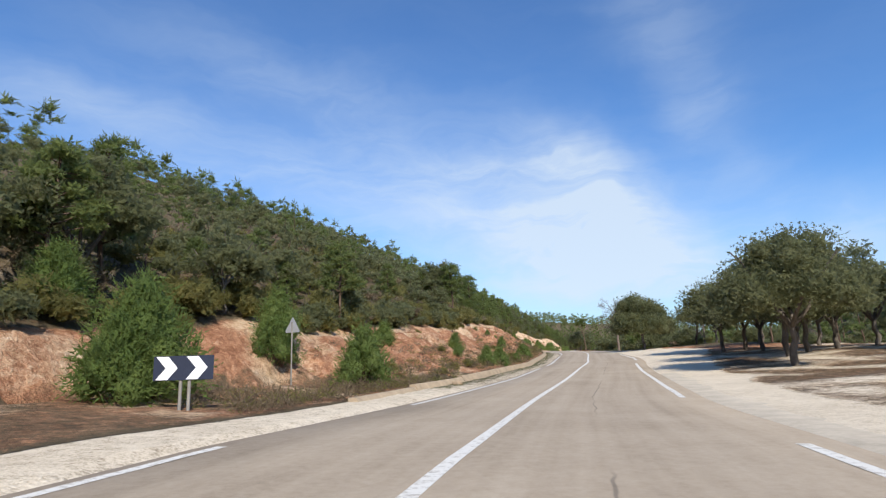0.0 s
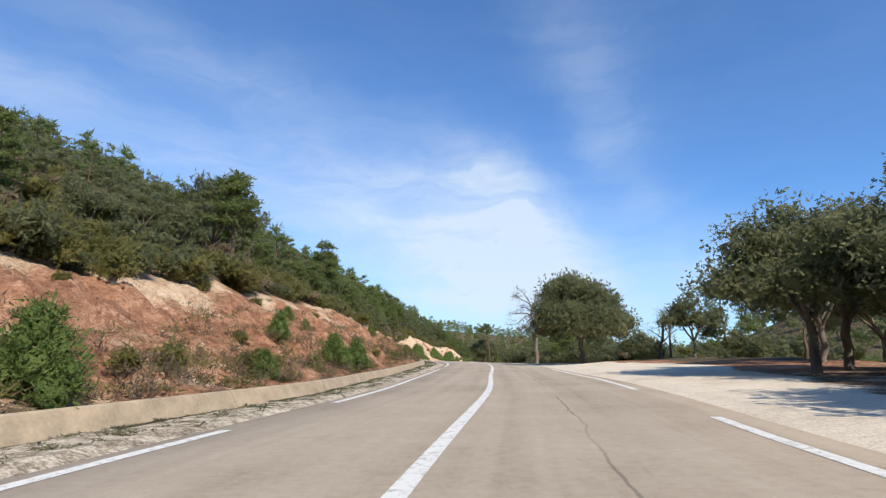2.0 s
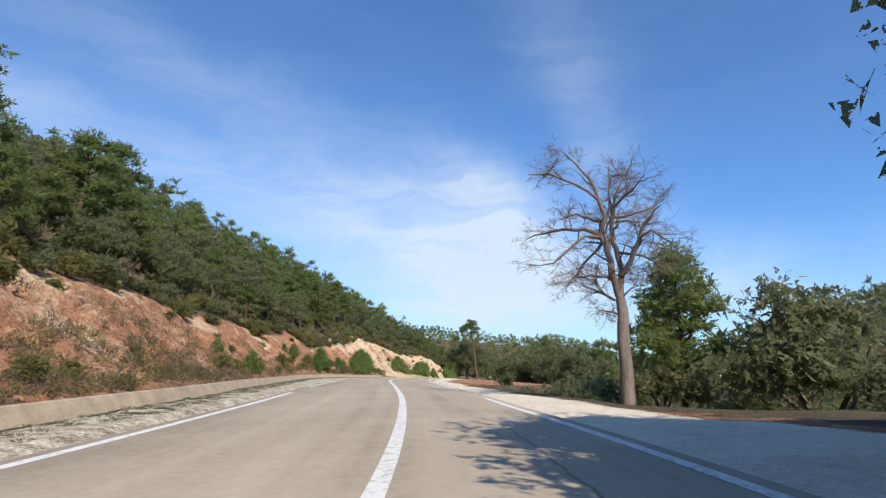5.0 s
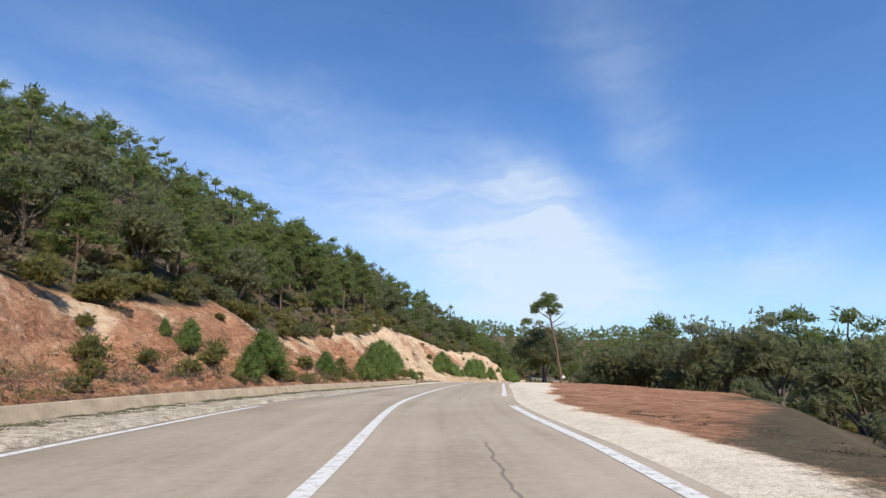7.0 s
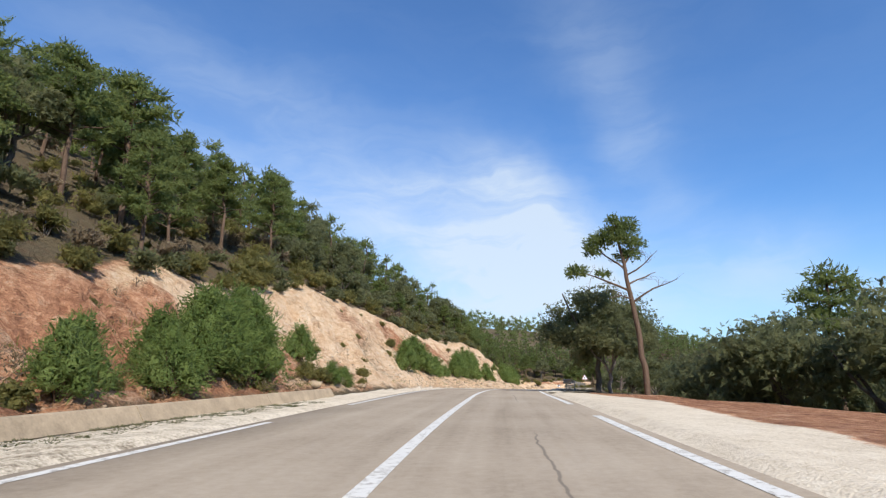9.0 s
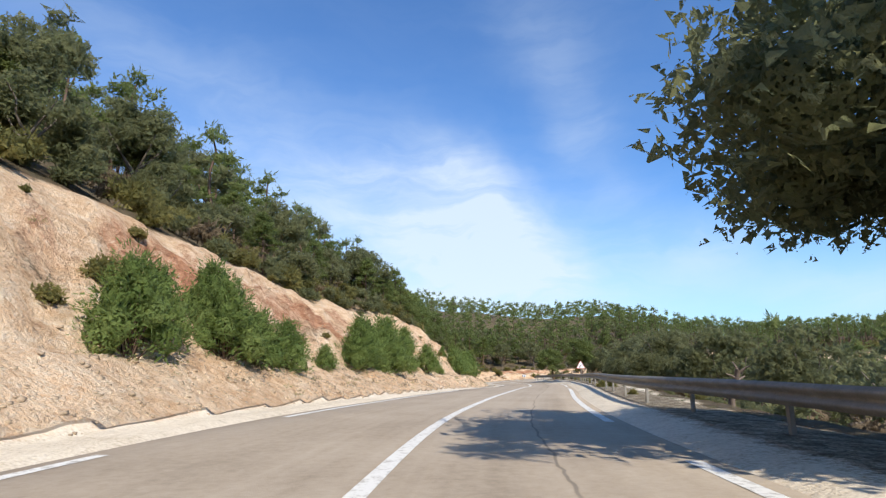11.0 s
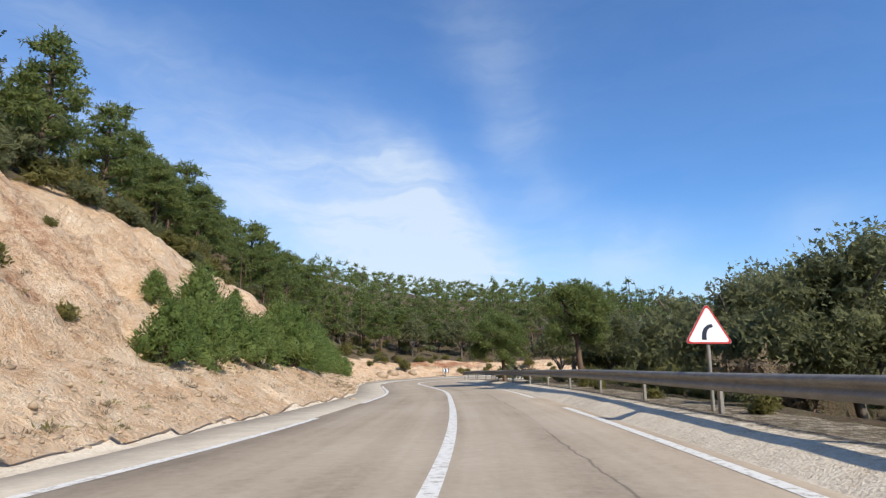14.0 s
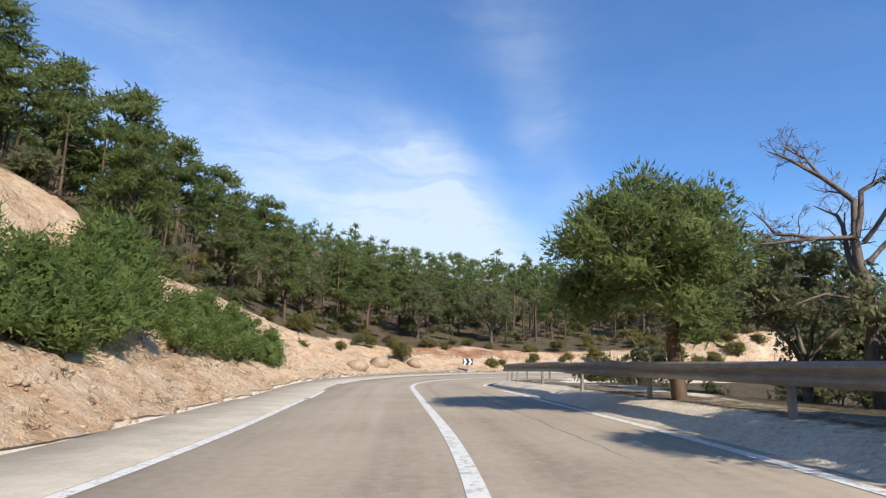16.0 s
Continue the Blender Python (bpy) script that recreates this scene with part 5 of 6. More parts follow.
# the tall dead pine on the verge: a leaning stem that forks, with limbs to both sides
wood, fine_wood = limb_tree(5, [
    ([(0.02, 0, -0.6), (-0.02, 0, 0.83), (-0.04, 0, 1.9), (-0.05, 0, 2.9), (-0.07, 0, 3.9)], [0.27, 0.235, 0.215, 0.20, 0.17]),
    ([(-0.07, 0, 3.9), (-0.21, 0, 4.47), (-0.31, -0.05, 5.23), (-0.44, -0.1, 5.9), (-0.63, -0.1, 6.26)], [0.15, 0.13, 0.12, 0.115, 0.13]),
    ([(-0.07, 0, 3.9), (0.0, 0.1, 4.81), (-0.11, 0.2, 5.45), (-0.27, 0.25, 6.0), (-0.29, 0.3, 6.65), (-0.22, 0.3, 7.3)], [0.13, 0.11, 0.095, 0.09, 0.085, 0.07]),
    ([(-0.22, 0.3, 7.3), (-0.14, 0.5, 7.83), (0.16, 0.7, 8.57), (0.5, 0.8, 9.16)], [0.06, 0.05, 0.035, 0.015]),
    ([(0.05, 0, 4.74), (0.43, -0.2, 5.23), (0.75, -0.4, 5.78), (0.83, -0.5, 6.08), (1.19, -0.6, 6.56), (1.61, -0.8, 6.9)], [0.10, 0.095, 0.09, 0.06, 0.04, 0.015]),
    ([(0.82, -0.5, 5.95), (1.23, -0.7, 6.11), (1.57, -0.6, 5.8), (2.0, -0.5, 5.5)], [0.06, 0.045, 0.03, 0.012]),
    ([(-0.63, -0.1, 6.26), (-1.18, -0.2, 6.55), (-1.91, -0.3, 6.6), (-2.68, -0.2, 6.55), (-3.5, 0.0, 6.45)], [0.10, 0.075, 0.06, 0.04, 0.015]),
    ([(-0.63, -0.1, 6.26), (-0.4, -0.2, 6.9), (-0.56, -0.4, 7.53), (-0.79, -0.6, 8.3), (-1.22, -0.8, 8.9), (-1.8, -0.9, 9.6)], [0.11, 0.085, 0.07, 0.05, 0.035, 0.015]),
    ([(-0.52, -0.1, 6.77), (-1.13, 0.4, 7.1), (-1.71, 0.8, 7.45), (-2.5, 1.1, 7.4)], [0.07, 0.055, 0.04, 0.015]),
    ([(-0.56, -0.4, 7.53), (-1.28, -0.9, 8.1), (-2.14, -1.2, 8.55), (-2.9, -1.3, 8.6)], [0.06, 0.05, 0.035, 0.015]),
    ([(-0.39, 0.1, 7.0), (-0.36, 0.6, 7.9), (-0.39, 1.0, 8.75), (-0.45, 1.2, 9.35)], [0.06, 0.045, 0.03, 0.015]),
    ([(-0.22, 0.3, 7.3), (0.29, 0.1, 7.7), (0.86, -0.2, 8.05), (1.3, -0.4, 8.1)], [0.055, 0.04, 0.03, 0.012]),
    ([(-0.22, 0.3, 7.0), (0.44, 0.7, 7.15), (1.08, 1.0, 7.35), (1.32, 1.2, 7.7)], [0.055, 0.045, 0.03, 0.012]),
    ([(-0.04, 0.2, 5.62), (0.47, 0.5, 5.55), (0.94, 0.8, 5.35), (1.4, 1.0, 5.2)], [0.05, 0.04, 0.03, 0.012]),
    ([(-0.13, 0.3, 6.8), (0.39, -0.1, 6.7), (0.8, -0.3, 6.55)], [0.045, 0.035, 0.012]),
    ([(-0.58, -0.1, 6.18), (-1.09, -0.5, 6.2), (-1.61, -0.8, 5.7), (-2.14, -1.0, 5.2), (-3.0, -1.1, 5.15)], [0.065, 0.05, 0.04, 0.03, 0.012]),
    ([(-0.61, -0.1, 5.92), (-1.15, 0.3, 5.57), (-1.72, 0.6, 5.05), (-2.2, 0.8, 4.6)], [0.06, 0.045, 0.035, 0.012]),
    ([(-0.37, 0, 4.74), (-1.0, -0.3, 4.78), (-1.52, -0.5, 4.71)], [0.06, 0.045, 0.02]),
    ([(-0.28, 0, 3.87), (-0.72, 0.2, 4.16), (-1.53, 0.5, 4.54)], [0.06, 0.045, 0.015]),
    ([(-0.17, 0, 3.39), (-0.8, -0.2, 3.52)], [0.035, 0.02]),
    ([(-0.07, 0, 3.9), (0.28, 0.2, 4.28), (0.42, 0.3, 4.5)], [0.05, 0.035, 0.012]),
], lengths=(0.85, 0.52, 0.30), counts=(9, 6, 5))
dead_pine = tagged(new("dead_pine"), "tall dead pine with bare brown limbs and fine grey twigs", "tree")
part("trunk", mesh_of("trunk", *wood, DEAD, smooth=True), dead_pine)
tagged(part("fine_branching", mesh_of("fine_branching", *fine_wood, TWIGS), dead_pine), kind="stuff")
put_at(dead_pine, 31.04, 103.25, radians(-38.4))
bare_tree("bare_tree", "leafless grey tree on the edge of the lay-by", 86.4, 16.8, 0.5, seed=8, H=6.4, spread=2.0, trunk_r=0.16, bare=0.35, depth=4, fan=4)
bare_tree("bare_tree", "leafless grey tree on the edge of the lay-by", 87.4, 18.2, 2.5, seed=9, H=5.8, spread=1.8, trunk_r=0.14, bare=0.35, depth=4, fan=4)
wood, fine_wood = limb_tree(14, [
    ([(0.0, 0, -0.9), (-0.01, 0, 0.4), (-0.02, 0, 1.5), (-0.05, 0, 2.36), (-0.19, 0, 3.25)], [0.22, 0.19, 0.165, 0.15, 0.12]),
    ([(-0.19, 0, 3.25), (-0.14, 0.1, 4.07), (-0.64, 0.2, 4.66), (-1.16, 0.2, 5.1), (-1.58, 0.1, 5.33)], [0.10, 0.085, 0.065, 0.045, 0.015]),
    ([(-0.64, 0.2, 4.66), (-0.88, 0.4, 5.16), (-1.28, 0.5, 5.53)], [0.05, 0.035, 0.012]),
    ([(-0.19, 0, 3.3), (-0.84, -0.2, 3.29), (-1.52, -0.3, 3.41), (-1.92, -0.4, 3.9)], [0.075, 0.06, 0.045, 0.015]),
    ([(-0.84, -0.2, 3.29), (-1.67, -0.5, 3.18), (-2.17, -0.6, 3.2)], [0.05, 0.035, 0.012]),
    ([(-0.16, 0, 3.3), (0.0, 0.2, 4.28), (0.39, 0.3, 4.54), (0.81, 0.3, 4.42), (1.04, 0.3, 5.07), (1.24, 0.2, 5.34)], [0.085, 0.07, 0.06, 0.05, 0.035, 0.012]),
    ([(0.82, 0.3, 4.5), (1.09, 0.1, 4.9), (1.46, 0.0, 5.16)], [0.04, 0.03, 0.012]),
    ([(-0.05, 0, 3.2), (0.35, -0.2, 3.8), (0.85, -0.3, 4.13), (1.27, -0.3, 4.16)], [0.07, 0.055, 0.04, 0.015]),
    ([(0.0, 0, 2.8), (0.44, 0.3, 3.35), (0.82, 0.5, 3.69), (1.31, 0.6, 3.87)], [0.07, 0.055, 0.04, 0.015]),
    ([(-0.05, 0, 2.36), (-0.28, 0.1, 2.81), (-0.32, 0.2, 3.26), (-0.41, 0.4, 3.86), (-0.8, 0.5, 4.13)], [0.10, 0.085, 0.07, 0.05, 0.015]),
    ([(-0.03, 0, 2.07), (-0.77, -0.4, 2.16), (-2.08, -0.8, 1.68)], [0.04, 0.035, 0.012]),
    ([(0.06, 0, 1.5), (0.69, 0.2, 1.71), (1.27, 0.3, 1.77), (1.75, 0.4, 1.57)], [0.035, 0.028, 0.02, 0.01]),
], lengths=(0.5, 0.28, 0.18), counts=(8, 4, 3), rise=0.2, stout=0.72)
snag = tagged(new("dead_snag"), "dead forked tree with twisted bare limbs", "tree")
part("trunk", mesh_of("trunk", *wood, DEAD, smooth=True), snag)
tagged(part("fine_branching", mesh_of("fine_branching", *fine_wood, TWIGS), snag), kind="stuff")
put_at(snag, 75.7, 267.25, radians(-47.5), 0.3)
snag.scale = (1.25, 1.25, 1.25)

# the lone pine at the end of the red clearing
lone_wood, lone_twigs = limb_tree(23, [
    ([(0.0, 0, -0.6), (-0.02, 0, 1.4), (-0.18, 0, 2.8), (-0.32, 0, 3.96), (-0.54, 0, 5.4), (-0.72, 0.05, 7.0), (-0.95, 0.05, 8.2), (-1.08, 0, 9.2)], [0.17, 0.155, 0.145, 0.135, 0.12, 0.09, 0.06, 0.02]),
    ([(-0.52, 0, 5.5), (-1.8, 0.2, 6.1), (-2.8, 0.3, 6.5)], [0.07, 0.05, 0.02]),
    ([(-0.36, 0, 4.9), (0.7, -0.2, 5.6), (2.0, -0.3, 6.1)], [0.06, 0.045, 0.012]),
    ([(-0.5, 0, 5.9), (0.45, 0.3, 6.3), (1.1, 0.4, 6.6)], [0.05, 0.035, 0.012]),
    ([(-0.58, 0, 6.4), (0.2, -0.4, 6.9), (0.9, -0.6, 7.6)], [0.05, 0.035, 0.012]),
    ([(-0.6, 0, 6.6), (-1.5, 0.3, 7.4), (-2.1, 0.4, 8.1)], [0.06, 0.045, 0.02]),
    ([(-0.7, 0, 7.0), (-0.3, 0.4, 7.6), (0.2, 0.6, 8.2)], [0.05, 0.04, 0.02]),
    ([(-0.4, 0, 5.0), (-1.2, -0.4, 5.2), (-1.9, -0.6, 5.0)], [0.045, 0.03, 0.012]),
], lengths=(0.7, 0.35), counts=(5, 3), rise=0.1)
lone_crown = leaves(np.random.default_rng(24), [
    (-0.63, 0.0, 9.1, 0.85, 0.85, 0.48), (-1.3, 0.3, 8.65, 0.85, 0.8, 0.5), (-2.07, 0.4, 8.3, 0.68, 0.7, 0.5), (-0.36, 0.5, 7.6, 0.70, 0.7, 0.45), (0.25, 0.6, 8.3, 0.48, 0.5, 0.32), (-2.4, 0.2, 7.75, 0.45, 0.5, 0.42),
    (-3.3, 0.3, 6.58, 0.64, 0.6, 0.38), (-1.9, 0.2, 6.45, 0.45, 0.45, 0.2), (-1.25, 0.0, 9.5, 0.34, 0.34, 0.26), (-0.9, -0.5, 8.3, 0.8, 0.7, 0.45)], 3400, 0.24, 0.12, 0.5, -0.7, 0.6)
lone = plant("pine_tree", lone_wood, lone_crown, BARK, PINE, "tall slender pine with a sparse one-sided crown and bare lower limbs", "tree")
tagged(part("fine_branching", mesh_of("fine_branching", *lone_twigs, TWIGS), lone), kind="stuff")
put(lone, 182.2, 9.2, radians(-6.5), 1.07)
# the round pine by the barrier at the bend
def domed_pine(seed, middle, radii, clumps, n, size, trunk_top, r0, flat=-0.35):
    """A pine with a dense dome of needle clumps on upswept limbs."""
    g = np.random.default_rng(seed)
    middle, radii = np.array(middle, float), np.array(radii, float)
    top = np.array(trunk_top, float)
    wood = [as_tris(*tube(wander(g, (0, 0, -0.6), top, 4, 0.05), np.linspace(r0, r0 * 0.6, 5), 8))]
    blobs = []
    for k, way in enumerate(sphere_dirs(g, clumps, flat)):
        at = middle + way * radii * g.uniform(0.62, 0.86)
        r = g.uniform(0.24, 0.36) * radii[0]
        blobs.append((*at, r, r, r * g.uniform(0.7, 0.9)))
        if k % 2 == 0:
            root = top * (1, 1, g.uniform(0.7, 1.0))
            wood.append(as_tris(*tube(wander(g, root, at, 3, 0.06), [r0 * 0.38, r0 * 0.28, r0 * 0.18, r0 * 0.08], 5)))
    blobs.append((*middle, *(radii * 0.55)))
    return joined(wood), leaves(g, blobs, n, size, size * 0.30, 0.6, -0.75, 0.66, -0.2)


round_pine = plant("pine_tree", *domed_pine(78, (-0.45, 0.34, 2.80), (2.15, 2.05, 2.0), 46, 16000, 0.20, (-0.15, 0.1, 2.9), 0.17, -0.92), BARK, PINE, "full round pine with a dense green crown", "tree")
put_at(round_pine, 69.97, 266.95, 0.0)
# the taller pine behind the barrier before it
verge_pine = plant("pine_tree", *domed_pine(79, (0.0, 0.2, 3.35), (1.95, 1.95, 2.5), 44, 9000, 0.24, (-0.05, 0.1, 3.6), 0.19, -0.6), BARK, PINE, "broad pine with upswept limbs and open clumped needles", "tree")
put_at(verge_pine, 70.1, 257.5, 0.0)
for k, (x, y, sc) in enumerate([(75.5, 269.0, 0.62), (77.5, 264.5, 0.7), (80.5, 270.5, 0.8)]):
    q, s, d = land(np.array([x]), np.array([y]))
    grow("oak", k, float(s[0]), float(d[0]), sc, group="oaks below the verge")


# ---------------------------------------------------------------- woods, scrub, stones: what nobody could count
def scatter(protos, places, name, label, mats, kind_of="woods"):
    """Many plants in one mesh. protos: lists of (verts, faces, slot); places: x, y, z, turn, scale, which."""
    V, F, M, n = [], [], [], 0
    for x, y, z, turn, sc, tall, which in places:
        c, q = math.cos(turn), math.sin(turn)
        for v, f, slot in protos[int(which) % len(protos)]:
            w = np.stack([(v[:, 0] * c - v[:, 1] * q) * sc + x, (v[:, 0] * q + v[:, 1] * c) * sc + y, v[:, 2] * sc * tall + z], 1)
            V.append(w.astype(np.float32))
            F.append(f + n)
            M.append(np.full(len(f), slot))
            n += len(v)
    me = mesh_of(name, np.concatenate(V), np.concatenate(F), mats, slots=np.concatenate(M))
    return tagged(new(name, me), label, kind_of, kind="stuff")


def field(s0, s1, ds, d0, d1, dd, jitter=0.45):
    """A jittered set of places between two distances of the road; x, y."""
    s, d = np.meshgrid(np.arange(s0, s1, ds), np.arange(d0, d1, dd), indexing="ij")
    s = s + rng.uniform(-jitter, jitter, s.shape) * ds
    d = d + rng.uniform(-jitter, jitter, d.shape) * dd
    p = road_at(s.ravel(), d.ravel())
    return p[:, 0], p[:, 1]


def plot(x0, x1, y0, y1, step):
    """A jittered set of places on a square of the plan."""
    gx, gy = np.meshgrid(np.arange(x0, x1, step), np.arange(y0, y1, step))
    return (gx + rng.uniform(-0.42, 0.42, gx.shape) * step).ravel(), (gy + rng.uniform(-0.42, 0.42, gy.shape) * step).ravel()


def clear_of_road(x, y, left, right):
    """Keep what really lies beyond these distances, also round the bend."""
    z, s, d = land(x, y)
    keep = (d < -left) | (d > right)
    return x[keep], y[keep], z[keep], s[keep], d[keep]


def wood_protos(n, size, clumps, bare, trunk=1):
    out = []
    for k in range(4):
        w, c = pine_parts(131 + k, 9.0, 2.9, n, size, bare=bare[k], clumps=clumps, sides=4, heart=0.66)
        out.append([(*c, 0), (w[0], w[1][:48], 2)][:1 + trunk])
    for k in range(3):
        w, c = oak_parts(141 + k, 7.0, 3.2, n, size, clumps=clumps + 1, sides=4, heart=0.68)
        out.append([(*c, 1), (w[0], w[1][:72], 2)][:1 + trunk])
    return out


def wood_places(x, y, z, s, pine_share, lo, hi, size=lambda q: 1.0, oaks=3):
    out = []
    for a, b, c, q in zip(x, y, z, s):
        which = rng.integers(0, 4) if rng.random() < pine_share(q) else rng.integers(4, 4 + oaks)
        out.append((a, b, c - 0.2, rng.uniform(0, 6.28), rng.uniform(lo, hi) * size(q), rng.uniform(0.88, 1.15), which))
    return out


share = lambda q: float(table(q, (0, 0.1), (100, 0.15), (150, 0.4), (250, 0.7), (300, 0.9)))
mid_protos, far_protos = wood_protos(300, 0.62, 9, (0.15, 0.3, 0.2, 0.25)), wood_protos(90, 1.05, 5, (0.1, 0.2, 0.1, 0.15), trunk=0)
stand_protos = []
for k in range(4):
    w, c = pine_parts(151 + k, 9.0, 1.75, 170, 0.62, bare=(0.46, 0.54, 0.42, 0.5)[k], clumps=8, sides=4, heart=0.7, sway=0.006)
    stand_protos.append([(*c, 0), (w[0], w[1][:48], 2)])
for k in range(2):
    w, c = oak_parts(156 + k, 7.0, 2.6, 190, 0.62, clumps=9, sides=4, heart=0.7)
    stand_protos.append([(*c, 1), (w[0], w[1][:48], 2)])
x, y = field(-30, 335, 4.9, -58, -22, 4.9)
x, y, z, s, d = clear_of_road(x, y, 21, 14)
keep = (d < 0) & (s < 262)
far_side = (d < 0) & (s >= 262)
scatter(stand_protos, wood_places(x[far_side], y[far_side], z[far_side], s[far_side], lambda q: 0.9, 0.8, 1.1, oaks=2), "pine_stand", "stand of straight pines with bare stems on the hillside", [PINE, OAK, BARK], "woods")
scatter(mid_protos, wood_places(x[keep], y[keep], z[keep], s[keep], share, 0.58, 0.98, lambda q: float(table(q, (0, 0.62), (25, 0.55), (75, 0.6), (98, 0.95), (140, 1.0), (175, 1.0), (235, 1.08), (260, 1.0)))), "hillside_woods", "mixed pine and oak woods on the hillside", [PINE, OAK, BARK], "woods")
x, y = field(-25, 300, 5.6, 14, 52, 5.6)
x, y, z, s, d = clear_of_road(x, y, 30, 18)
keep = (d > table(s, (-30, 27), (60, 27), (80, 20), (100, 17), (130, 26), (165, 26), (190, 16), (300, 14)))
scatter(mid_protos, wood_places(x[keep], y[keep], z[keep], s[keep], lambda q: float(table(q, (180, 0.22), (195, 0.05))), 0.6, 0.95, lambda q: float(table(q, (185, 1.0), (198, 0.78), (300, 0.78)))), "valley_woods", "dark oak woods in the valley below the road", [PINE, OAK, BARK], "woods")
# woods round the outside of the bend
x, y = plot(20, 190, 250, 350, 3.2)
x, y, z, s, d = clear_of_road(x, y, 15, 400)
keep = (d > -46) & (s > 284)
x, y, z, s = x[keep], y[keep], z[keep], s[keep]
scatter(stand_protos, wood_places(x, y, z, s, lambda q: 0.86, 0.55, 0.80, oaks=2), "bend_woods", "tall straight pine woods behind the bend", [PINE, OAK, BARK], "woods")
# far slopes
x, y = plot(-130, 100, -10, 400, 7.0)
x, y, z, s, d = clear_of_road(x, y, 60, 52)
keep = (d > -125) & ((d < 0) & (s < 296) | (d > 0) & (d < 120) & (x < 75))
x, y, z, s, d = x[keep], y[keep], z[keep], s[keep], d[keep]
scatter(far_protos, wood_places(x, y, z, s, lambda q: 0.35, 0.75, 1.1), "far_woods", "wooded far slopes", [PINE, OAK, BARK], "woods")
x, y = plot(70, 215, 50, 262, 6.4)
x, y, z, s, d = clear_of_road(x, y, 28, 28)
keep = (z > -9) & ((d > 0) | (s > 372))
scatter(far_protos, wood_places(x[keep], y[keep], z[keep], s[keep], lambda q: 0.25, 0.7, 1.1), "knoll_woods", "dense oak woods on the hill across the valley", [PINE, OAK, BARK], "woods")
# the close canopy that climbs the slope ahead
x, y = plot(-60, 260, 262, 460, 5.8)
x, y, z, s, d = clear_of_road(x, y, 42, 400)
keep = (d > -170) & (s > 296)
x, y, z, s = x[keep], y[keep], z[keep], s[keep]
scatter(far_protos, wood_places(x, y, z, s, lambda q: 0.85, 0.55, 0.8), "slope_woods", "close pine canopy on the slope behind the bend", [PINE, OAK, BARK], "woods")

# scrub under and between the trees
scrub_protos = []
for k in range(5):
    w, c = bush_parts(161 + k, 1.5, 1.2, 84, 0.38, 5)
    scrub_protos.append([(*c, 0 if k < 3 else (1 if k == 3 else 2))])
x, y = field(-25, 300, 2.15, -36, -12.5, 2.15)
x, y, z, s, d = clear_of_road(x, y, 12.5, 400)
keep = (-d > cut_back(s) + 0.2) & (rng.random(len(x)) < np.where(-d < 25, 0.97, np.where(s < 110, 0.85, 0.4)))
scatter(scrub_protos, [(a, b, c - 0.1, rng.uniform(0, 6.28), rng.uniform(0.65, 1.3), rng.uniform(0.8, 1.2), rng.integers(0, 5)) for a, b, c in zip(x[keep], y[keep], z[keep])],
        "hillside_scrub", "olive and rust-coloured maquis scrub on the hillside", [SCRUB, DRY, OAK], "scrub")
brow = np.arange(-4, 300, 1.5)
brow = brow + rng.uniform(-0.8, 0.8, len(brow))
p = road_at(brow, -(cut_back(brow) + rng.uniform(-0.5, 1.5, len(brow))))
z = land(p[:, 0], p[:, 1])[0]
brow_protos = [[(*bush_parts(171 + k, 1.3, 0.95, 420, 0.24, 8)[1], k % 2)] for k in range(4)]
scatter(brow_protos, [(a, b, c - 0.15, rng.uniform(0, 6.28), rng.uniform(0.7, 1.35), rng.uniform(0.8, 1.15), rng.integers(0, 4)) for (a, b, _), c in zip(p, z)],
        "brow_scrub", "olive scrub hanging over the brow of the cutting", [SCRUB, OAK], "scrub")
# taller bushes crowd the brow where the cutting begins
thick = np.random.default_rng(177)
brow = np.arange(14, 62, 0.8)
p = road_at(brow, -(cut_back(brow) + thick.uniform(-0.6, 2.6, len(brow))))
z = land(p[:, 0], p[:, 1])[0]
scatter(brow_protos, [(a, b, c - 0.2, thick.uniform(0, 6.28), thick.uniform(0.9, 1.6), thick.uniform(0.85, 1.2), thick.integers(0, 4)) for (a, b, _), c in zip(p, z)],
        "maquis", "close olive and dark green bushes along the brow", [SCRUB, OAK], "scrub")
x, y = field(290, 400, 2.8, -48, -9, 2.8)
x, y, z, s, d = clear_of_road(x, y, 9.0, 400)
keep = (-d > cut_back(s) + 0.2)
scatter(scrub_protos, [(a, b, c - 0.1, rng.uniform(0, 6.28), rng.uniform(0.7, 1.35), rng.uniform(0.8, 1.2), rng.integers(0, 5)) for a, b, c in zip(x[keep], y[keep], z[keep])],
        "bend_scrub", "green and rust scrub under the pines outside the bend", [SCRUB, DRY, OAK], "scrub")
x, y = field(-20, 300, 3.3, 7, 30, 3.3)
x, y, z, s, d = clear_of_road(x, y, 400, 6)
edge = table(s, (-30, 26), (62, 26), (78, 16), (92, 9.5), (99, 7.6), (104, 7.2), (122, 7.3), (134, 15), (150, 19), (168, 18.5), (182, 12), (192, 7.6), (238, 6.9), (250, 5.9), (276, 6.0), (300, 8))
keep = d > edge
scatter(scrub_protos, [(a, b, c - 0.1, rng.uniform(0, 6.28), rng.uniform(0.5, 1.1), rng.uniform(0.8, 1.2), rng.integers(0, 5)) for a, b, c in zip(x[keep], y[keep], z[keep])],
        "valley_scrub", "dense scrub below the road", [OAK, SCRUB, DRY], "scrub")

# ---------------------------------------------------------------- loose stones, weeds, broken trunk, far bend
rng = np.random.default_rng(19)


